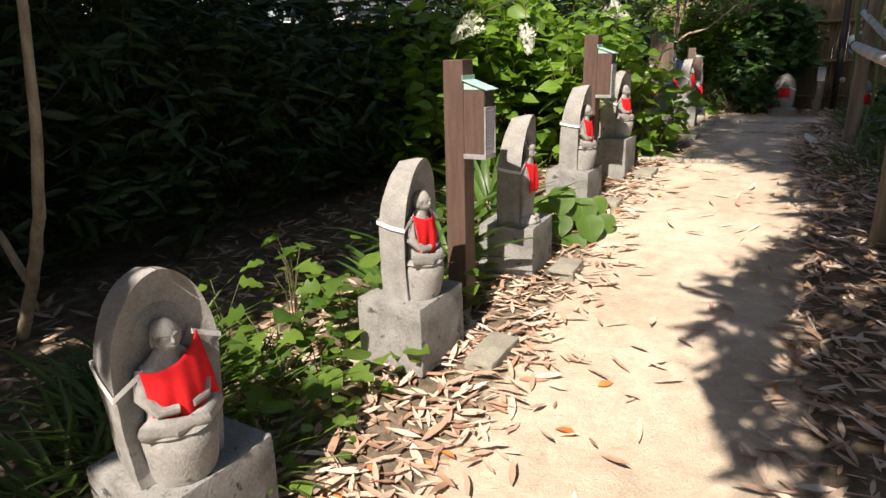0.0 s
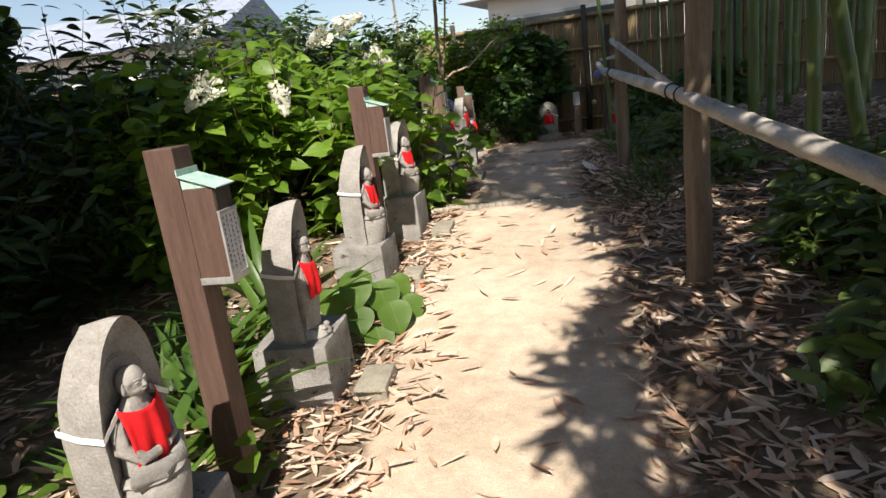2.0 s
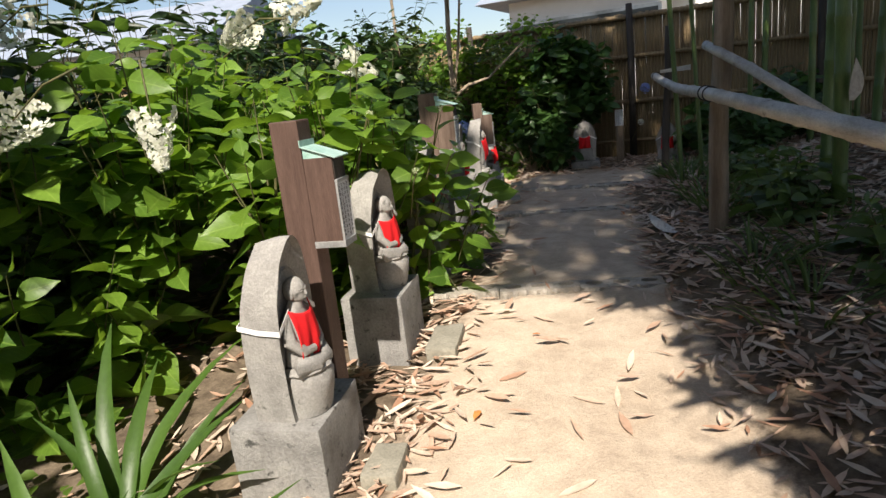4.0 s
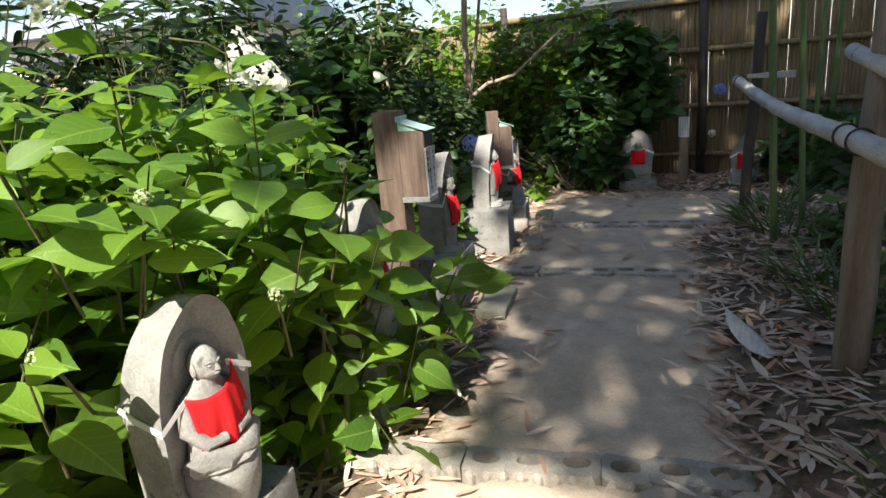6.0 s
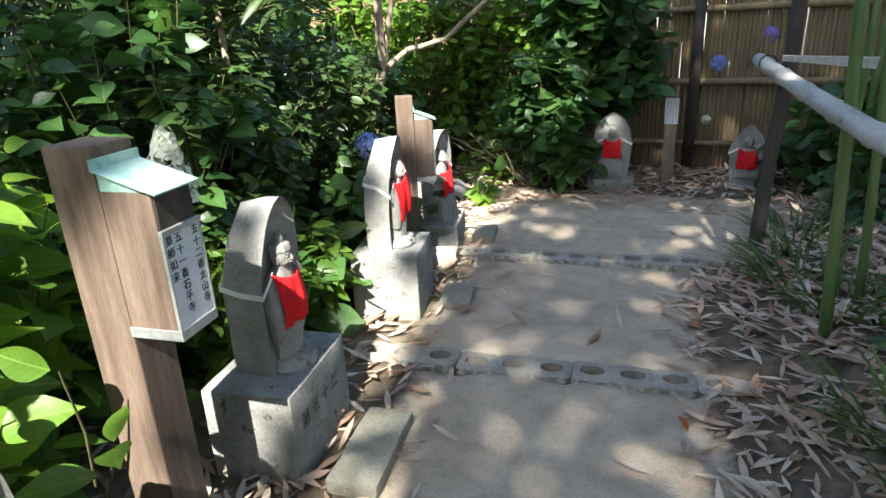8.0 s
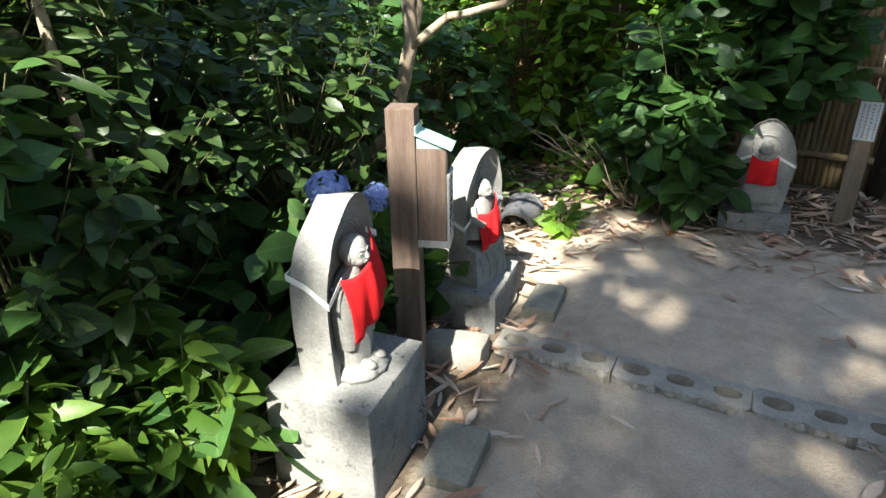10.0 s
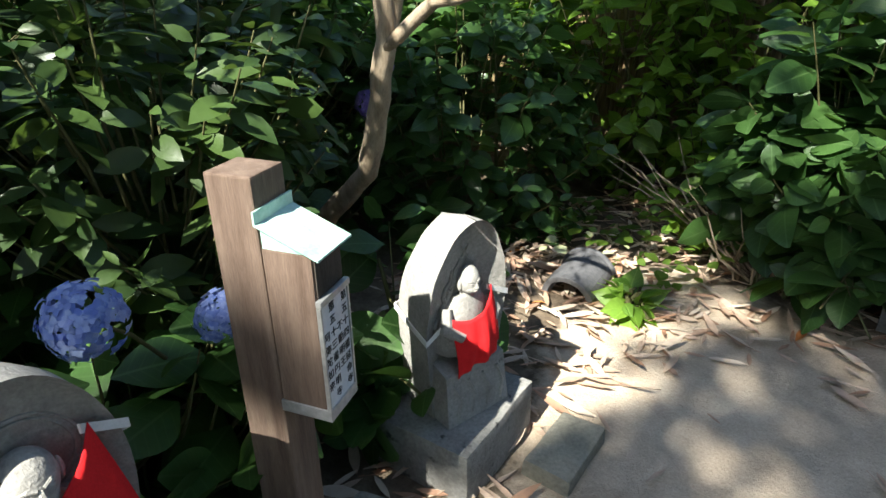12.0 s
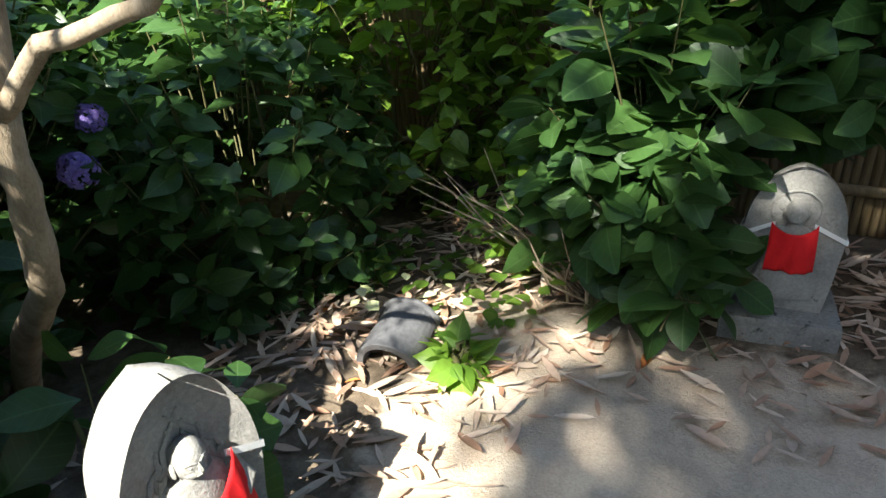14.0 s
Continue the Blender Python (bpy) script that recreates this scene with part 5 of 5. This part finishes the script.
hcore = thing("hedge", "dense dark evergreen hedge behind the corner shrubs", "hedge")
# second dark sheet, filling in for shade between the corner leaves
part("shade_core", hedge_core("shade_core", "", [(-3.1 - 0.02 * k, 6.4 + 0.35 * k) for k in range(11)], 0.5, 1.5, HEDGE_SHADE), hcore)
tagged(part("foliage", leaf_mesh("foliage", leafy_shoots(blob_tips([(-2.6, y, 1.0, 0.4, 0.6, 1.0) for y in np.arange(6.5, 9.9, 0.6)], 320, 0.3, 0.4), 0.3, 4, 0.12, 0.8, 0.2, 0.06, 0.003)[0], OVATE, DARKLEAF), hcore), kind="stuff")
shrub("broad_leaf_shrub", "low broad-leaved green plants on the bank below the fence", "plant", [(1.25, 9.5, 0.25, 0.45, 0.4, 0.45), (1.5, 8.6, 0.3, 0.4, 0.5, 0.4), (1.9, 9.2, 0.4, 0.5, 0.5, 0.5)], 170, DARKLEAF, OVATE, 0.15, 3, 0.05)
shrub("broad_leaf_shrub", "low green fern-like plants on the shaded bank", "plant", [(1.75, 4.9, 0.15, 0.3, 0.4, 0.3), (1.45, 5.9, 0.2, 0.3, 0.4, 0.3), (2.0, 2.5, -0.05, 0.22, 0.35, 0.3), (2.2, 3.6, 0.1, 0.4, 0.8, 0.4), (1.35, 6.9, 0.2, 0.3, 0.4, 0.25)], 200, GRASS, LANCE, 0.13, 4, 0.04, wf=1.5)


def tuft(name, label, spots, blades, length, mat, shape=BLADE, wf=1.0):
    root = thing(name, label, "plant", kind="stuff")
    specs = []
    for x, y, r in spots:
        for _ in range(blades):
            a, q = rnd(0, 6.28), r * rnd(0, 1) ** 0.5
            px, py = x + math.cos(a) * q, y + math.sin(a) * q
            d = Vector((math.cos(a) * rnd(0.2, 0.9), math.sin(a) * rnd(0.2, 0.9), 1.0)).normalized()
            specs.append(((px, py, height(px, py) - 0.01), d, Vector((-d.x, -d.y, 0.5)) + unit() * 0.2, length * rnd(0.6, 1.2), wf))
    part("blades", leaf_mesh("blades", specs, shape, mat), root)


tuft("grass_clump", "clumps of long green grass on the path edge", [(0.90, 7.55, 0.18), (1.0, 7.25, 0.18), (0.92, 7.95, 0.18), (1.05, 6.5, 0.16), (1.12, 6.15, 0.18), (0.98, 8.4, 0.2), (1.25, 6.9, 0.2)], 60, 0.20, GRASS, wf=0.8)
tuft("grass_clump", "short grass and weeds at the foot of the bank", [(1.35, 4.6, 0.2), (1.2, 5.0, 0.15), (1.5, 5.3, 0.25), (0.25, 0.7, 0.15), (0.1, 0.4, 0.2), (-0.1, 0.9, 0.3)], 50, 0.2, GRASS, wf=0.7)
tuft("grass_clump", "long arching grass beside the first plinth", [(-0.15, 0.55, 0.2), (-0.35, 0.6, 0.2), (-0.05, 0.35, 0.18), (-0.5, 0.8, 0.2)], 70, 0.30, GRASS, wf=0.75)
tuft("lily_clump", "clump of long arching green strap leaves", [(-0.30, 2.2, 0.1), (-0.35, 2.8, 0.12), (-0.5, 2.3, 0.12), (-0.55, 2.9, 0.15), (-0.62, 3.2, 0.12), (-0.18, 2.15, 0.06), (-0.10, 1.75, 0.06)], 15, 0.48, STRAP, wf=1.25)


def left_band(x, y):
    e = left_edge(y) - x
    return 1.0 if 0.28 < e < 1.3 and 0.3 < y < 3.3 and noise.noise(Vector((x * 2, y * 2, 5))) > -0.15 else 0.0


low_cover("ground_cover", "patchy bright green ground cover beside the plinths", IVY, SMALL, 0.05, 700, left_band, 0.10, 1.5)
low_cover("ground_cover", "taller lobed green leaves rising from the ground cover", IVY, ROUND, 0.08, 90, lambda x, y: 1.0 if 0.3 < left_edge(y) - x < 1.0 and 0.7 < y < 2.4 else 0.0, 0.26)
low_cover("ground_cover", "low leafy growth below the corner shrubs", IVY, SMALL, 0.06, 260, lambda x, y: 1.0 if -1.5 < x < -0.75 and (5.9 < y < 6.9 or 8.9 < y < 9.4) else 0.0, 0.12, 1.6)

def lobed_weeds(spots):
    """Tall weeds with a few maple-like leaves on thin stalks."""
    for x, y, h, n in spots:
        g0 = height(x, y)
        root = thing("lobed_weed", "tall weed with bright green lobed leaves on thin stalks", "plant", pose(x, y, g0), group="weeds by the plinths")
        leaf = leaf_mesh("leaf", [((0, 0, 0), (0, 1, 0), (0, 0, 1), 1.0, 1.0)], LOBED, IVY)
        for k in range(n):
            a = rnd(0, 6.28)
            e = Vector((math.cos(a) * rnd(0.04, 0.11), math.sin(a) * rnd(0.04, 0.11), h * rnd(0.6, 1.0)))
            st = Geo().tube([(0, 0, -0.02), (e.x * 0.25, e.y * 0.25, e.z * 0.6), e], [0.0028, 0.002, 0.0014], 5)
            part("stalk", st.mesh("stalk", TWIG, smooth=True), root)
            ln = rnd(0.075, 0.115)
            ld = Vector((math.cos(a), math.sin(a), rnd(-0.3, 0.1))).normalized()
            nz = (Vector((0.1, -0.35, 1)) + unit() * 0.3)
            nz = (nz - ld * nz.dot(ld)).normalized()
            lx = ld.cross(nz)
            part("leaf", leaf, root, m=Matrix(((lx.x * ln, ld.x * ln, nz.x * ln, e.x), (lx.y * ln, ld.y * ln, nz.y * ln, e.y), (lx.z * ln, ld.z * ln, nz.z * ln, e.z), (0, 0, 0, 1))))


lobed_weeds([(-0.12, 1.05, 0.30, 5), (-0.30, 1.30, 0.38, 5), (-0.05, 1.35, 0.34, 4), (-0.22, 0.90, 0.26, 5), (0.10, 0.95, 0.20, 4), (-0.40, 1.05, 0.32, 5), (0.02, 1.15, 0.22, 4), (-0.48, 1.45, 0.36, 4), (0.16, 1.12, 0.14, 3)])

butter = thing("large_leaf_plant", "low plant with big round bright green leaves by a plinth", "plant")
specs, st = [], Geo()
for dx, dy, z, s in ((0.02, 0.0, 0.20, 0.17), (0.10, -0.06, 0.13, 0.16), (-0.05, -0.10, 0.27, 0.15), (0.12, 0.05, 0.10, 0.15), (-0.12, 0.03, 0.24, 0.16), (0.05, 0.10, 0.18, 0.14), (-0.02, -0.16, 0.16, 0.14), (-0.16, -0.12, 0.22, 0.15), (0.06, -0.15, 0.06, 0.14)):
    x, y = 0.06 + dx, 3.08 + dy
    g0 = height(x, y)
    specs.append(((x, y, g0 + z), (0.4 + dx, -0.35 + dy * 2, -0.75), (0.55, -0.6, 0.55), s, 1.0))
    st.tube([(0.0, 3.08, g0 - 0.02), (x * 0.6, y * 0.6 + 3.08 * 0.4, g0 + z * 0.7), (x, y, g0 + z)], 0.004, 5)
ul = leaf_mesh("leaf", [((0, 0, 0), (0, 1, 0), (0, 0, 1), 1.0, 1.0)], ROUND, BUTTERBUR)
for p, y, z, ln, w in specs:
    y = Vector(y).normalized()
    z = (Vector(z) - y * Vector(z).dot(y)).normalized()
    x = y.cross(z)
    part("leaf", ul, butter, m=Matrix(((x.x * ln, y.x * ln, z.x * ln, p[0]), (x.y * ln, y.y * ln, z.y * ln, p[1]), (x.z * ln, y.z * ln, z.z * ln, p[2]), (0, 0, 0, 1))))
part("stems", st.mesh("stems", TWIG, smooth=True), butter)

# living bamboo on the bank
for x, y, r, lean in ((0.915, 6.98, 0.018, -0.25), (1.06, 7.3, 0.016, -0.25), (1.66, 5.75, 0.036, -0.10), (1.95, 5.1, 0.03, -0.06), (1.75, 6.6, 0.034, 0.03), (2.2, 6.2, 0.034, 0.05), (2.0, 7.3, 0.03, 0.0), (1.5, 8.6, 0.022, 0.02), (1.35, 9.2, 0.02, 0.03), (2.5, 5.0, 0.036, 0.08), (2.45, 7.0, 0.033, -0.04), (2.1, 4.2, 0.034, 0.05), (2.7, 8.2, 0.035, 0.02), (2.0, 8.6, 0.03, -0.03), (2.9, 6.4, 0.036, 0.04), (1.2, 8.7, 0.018, 0.03), (2.05, 3.77, 0.03, -0.2), (2.33, 4.0, 0.036, -0.85), (2.0, 5.64, 0.028, -0.05), (1.7, 9.4, 0.03, 0.05), (2.3, 9.3, 0.034, -0.05), (2.9, 9.2, 0.034, 0.03), (3.3, 8.6, 0.036, 0.0), (3.1, 7.4, 0.034, 0.06), (2.6, 9.7, 0.03, -0.08), (3.6, 9.5, 0.036, 0.02), (2.35, 8.0, 0.035, 0.06)):
    z = height(x, y)
    thing("bamboo_culm", "upright green bamboo stem growing on the bank", "bamboo", group="bamboo stems", me=culm([(x, y, z - 0.05), (x + lean * 0.3, y, z + 1.3), (x + lean, y + lean * 0.4, z + 4.5)], r, 0.27, "bamboo_culm", BAMBOO, 0.15, 10))


# ---- tree canopy overhead, which shades the place ----
# hand-set map: opens or closes unseen leaves over single statues and posts
def shade(x, y):
    """How much of the sky towards the sun is leafed over, by the spot on the ground that it shades."""
    wob = 0.22 * noise.noise(Vector((x * 1.3, y * 1.3, 9)))
    if y < 4.95 + wob * 0.8:
        if x > 1.12 - 0.085 * (y - 2.5) + wob + 0.22 * max(0.0, 2.2 - y):
            return 0.95
        if 0.05 < x < 0.36 and 0.45 < y < 0.85:
            return 0.35
        if x < 0.12 and y < 0.75:
            return 0.75
        if x < -0.62 + wob * 0.7 - 0.25 * max(0.0, y - 2.0) and y < 3.1:
            return 0.97
        return 0.0
    if y < 5.8 + wob and 0.02 < x < 0.62:
        return 0.66
    if -0.97 < x < -0.775 and 7.2 < y < 7.85:
        return 1.0
    if -1.5 < x < -0.4 and 6.35 < y < 7.15:
        return 0.15
    if -0.80 < x < -0.52 and 7.15 < y < 7.68:
        return 0.0
    if x < -0.5 and y < 7.3:
        return 0.0 if y < 6.6 else 0.8
    if y < 6.3 and x < 0.02 + wob * 0.5:
        return 0.1 if y < 5.6 else 0.6
    if -0.82 < x < -0.5 and 6.98 < y < 7.2:
        return 0.7
    if -1.5 < x < -0.62 and 7.2 < y < 9.15:
        return 0.03 if y < 8.5 else 0.35 if x > -0.85 else 0.1
    if -0.62 <= x < -0.15 + wob and 7.75 < y < 8.9:
        return 0.9
    if -1.2 < x < -0.42 and 9.2 < y < 10.6:
        return 0.15
    return 1.0 if y < 9.2 or x > -0.36 else 0.8


def canopy(name, label, lo, hi, box, n, mat, shape, leaf, wf, per, feet):
    root = thing(name, label, "tree canopy")
    specs, stems = [], Geo()
    k = (SUN_DIR.x / SUN_DIR.z, SUN_DIR.y / SUN_DIR.z)
    made = tries = 0
    while made < n and tries < n * 30:
        tries += 1
        gx, gy = rnd(box[0], box[1]), rnd(box[2], box[3])
        if rnd(0, 1) > shade(gx, gy):
            continue
        made += 1
        h = rnd(lo, hi)
        c = Vector((gx + k[0] * h, gy + k[1] * h, h))
        d0 = (unit() + Vector((0, 0, -0.3))).normalized()
        stems.tube([c - d0 * 0.25, c], [0.004, 0.002], 3, cap=False)
        for _ in range(per):
            d = (d0 + unit() * 0.8).normalized()
            specs.append((c + unit() * 0.05, d, unit() + Vector((0, 0, 1)), leaf * rnd(0.7, 1.2), wf))
    tagged(part("crown", leaf_mesh("crown", specs, shape, mat), root), kind="stuff")
    tagged(part("twigs", stems.mesh("twigs", TWIG), root), kind="stuff")
    for x, y in feet:
        g = Geo().tube([(x, y, height(x, y) - 0.1), (x + 0.05, y - 0.1, hi * 0.5), (x - 0.1, y, hi)], [0.06, 0.05, 0.02], 10)
        part("trunk", g.mesh("trunk", BARK, smooth=True), root)


canopy("bamboo_canopy", "high leafy bamboo tops shading the bank", 2.3, 3.2, (0.6, 4.0, -2, 5.6), 2000, SASA, LANCE, 0.17, 1.0, 10, [(3.0, 1.4), (2.9, -1.5), (3.6, -3.0), (3.9, 0.2)])
canopy("tree_canopy", "high leafy tree tops shading the far path", 8.0, 10.0, (-1.8, 5.0, 4.6, 12.6), 7200, SASA, OVATE, 0.13, 1.0, 8, [(3.5, 2.6), (4.2, 4.6), (3.8, 0.8)])
# tree tops out of view, added to keep sun off the hedge
canopy("tree_canopy", "unseen leafy tree tops added to shade the dark hedge", 2.6, 3.6, (-4.2, 0.45, -2.5, 4.2), 3600, SASA, OVATE, 0.13, 1.0, 8, [(-3.3, -2.0), (-3.4, 0.8), (-2.8, -4.0)])


def overhead(name, label, box, n, mat, shape, leaf, feet):
    """Leafy boughs above the walk and behind the hedge; most are unseen, added to block sky light."""
    root = thing(name, label, "tree canopy")
    specs, stems = [], Geo()
    for _ in range(n):
        c = Vector((rnd(box[0], box[1]), rnd(box[2], box[3]), rnd(box[4], box[5])))
        d0 = unit()
        stems.tube([c - d0 * 0.25, c], [0.004, 0.002], 3, cap=False)
        specs += [(c + unit() * 0.06, (d0 + unit() * 0.8), unit() + Vector((0, 0, 1)), leaf * rnd(0.7, 1.2), 1.0) for _ in range(8)]
    tagged(part("crown", leaf_mesh("crown", specs, shape, mat), root), kind="stuff")
    tagged(part("twigs", stems.mesh("twigs", TWIG), root), kind="stuff")
    for x, y in feet:
        g = Geo().tube([(x, y, height(x, y) - 0.1), (x + 0.05, y - 0.1, box[5] * 0.5), (x - 0.1, y, box[5])], [0.06, 0.05, 0.02], 10)
        part("trunk", g.mesh("trunk", BARK, smooth=True), root)


# leaf mass out of view, added to cut sky light on bank and fence
overhead("bamboo_canopy", "added unseen bamboo leaves blocking sky over bank and fence", (1.9, 6.0, 2.6, 10.6, 2.6, 3.8), 2200, SASA, LANCE, 0.2, [(4.4, 6.5), (3.6, 7.8)])
# unseen boughs put here to keep sky light off the hedge
overhead("tree_canopy", "added unseen evergreen leaves blocking sky above the hedge", (-4.2, -0.8, -2.5, 2.2, 2.2, 3.4), 5200, SASA, OVATE, 0.15, [(-3.6, 2.0), (-3.0, -1.0)])
# unseen leaf wall behind the start, added to lower the sky light
overhead("tree_canopy", "added unseen evergreen leaves blocking sky behind the walk", (-5.5, 5.5, -6.2, -4.2, 0.2, 3.2), 2600, SASA, OVATE, 0.2, [(-3.2, -5.2), (2.6, -5.4), (4.6, -5.0)])
overhead("tree_canopy", "dense dark evergreen wall behind the hedge", (-4.4, -2.6, -2.5, 4.0, 0.2, 2.7), 3000, SASA, OVATE, 0.15, [(-3.7, 0.2)])


# ---- fallen leaves and small things ----
def litter(name, label, n, density, mat, shape, size, wf, lift=0.012):
    root = thing(name, label, "fallen leaves", kind="stuff")
    specs = []
    while len(specs) < n:
        x, y = rnd(-1.6, 3.0), rnd(-0.3, 10.0)
        if rnd(0, 1) > density(x, y):
            continue
        a = rnd(0, 6.28)
        tilt = rnd(-0.12, 0.22)
        specs.append(((x, y, height(x, y) + lift * rnd(0.3, 1.6)), (math.cos(a), math.sin(a), tilt), Vector((0, 0, 1)) + unit() * 0.35, size * rnd(0.55, 1.25), wf * rnd(0.7, 1.3)))
    part("leaves", leaf_mesh("leaves", specs, shape, mat), root)


def dense(x, y):
    le, re = x - left_edge(y), x - right_edge(y)
    if re > -0.12:
        return min(1.0, 0.25 + (re + 0.12) * 3)
    if y > 8.75 or (x < -0.6 and y > 8.2):
        return 0.8 if x < -1.0 or y > 9.3 else 0.3
    if -0.42 < le < 0.02:
        return 0.95 if y < 5.0 else 0.45
    if 0.02 <= le < 0.3:
        return (0.55 if y < 4.1 else 0.2 if y < 5.0 else 0.12) * (1 - (le - 0.02) / 0.3)
    if le <= -0.42:
        return 0.6 if y < 3 and le > -1.0 else 0.25
    return 0.035 if y < 5 else 0.012


litter("leaf_litter", "scattered dry tan bamboo leaves along the path edges", 22000, dense, LITTER, DRY, 0.10, 1.3)
litter("leaf_litter", "scattered orange fallen leaves", 150, lambda x, y: dense(x, y) if x < 1.2 else 0.1, ORANGE, SMALL, 0.06, 0.9)

sheath = thing("bamboo_sheath", "large pale dry bamboo sheath lying on the leaf litter", "bamboo sheath", me=leaf_mesh("bamboo_sheath", [((0.885, 5.69, height(0.88, 5.69) + 0.03), (-0.165, 0.34, 0.05), (0.2, -0.1, 1), 0.37, 0.75)], leaf_shape([0.08, 0.17, 0.19, 0.17, 0.11, 0.02], -0.45, 0.05), BRACT))
hung = thing("bamboo_sheath", "dry tan sheath hanging from a bamboo stem", "bamboo sheath", me=leaf_mesh("bamboo_sheath", [((1.68, 5.72, 0.72), (0.12, -0.1, 1.0), (0.6, -0.8, 0.2), 0.2, 1.0)], leaf_shape([0.08, 0.2, 0.22, 0.18, 0.1, 0.0], 0.4, 0.1), BRACT))


def roof_tile(m):
    """A curved grey ridge tile lying on the ground."""
    g = Geo()
    n, L = 14, 0.17
    for x in np.linspace(-L / 2, L / 2, 5):
        for r in (0.075, 0.058):
            for i in range(n + 1):
                a = math.pi * (0.02 + 0.96 * i / n)
                g.v.append((x, math.cos(a) * r, math.sin(a) * r * 0.95))
    w = n + 1
    for j in range(4):
        for s in range(2):
            o = (j * 2 + s) * w
            g.f += [(o + i, o + i + 1, o + 2 * w + i + 1, o + 2 * w + i) for i in range(n)]
        for e in (0, n):
            o = j * 2 * w
            g.f.append((o + e, o + 2 * w + e, o + 3 * w + e, o + w + e))
    for j in (0, 4):
        o = j * 2 * w
        g.f += [(o + i, o + i + 1, o + w + i + 1, o + w + i) for i in range(n)]
    g.tube([(-L / 2, math.cos(a) * 0.077, math.sin(a) * 0.073) for a in np.linspace(0.05, 3.09, 15)], 0.008, 6)
    thing("roof_tile", "curved dark grey roof tile lying among dry leaves", "roof tile", m, me=roughen(g.mesh("roof_tile", TILE, bevel=0.0015, segments=1), 0.004, 12))


roof_tile(pose(-1.10, 8.72, height(-1.10, 8.72) + 0.012, 6, 4, -75) @ Matrix.Scale(1.3, 4))
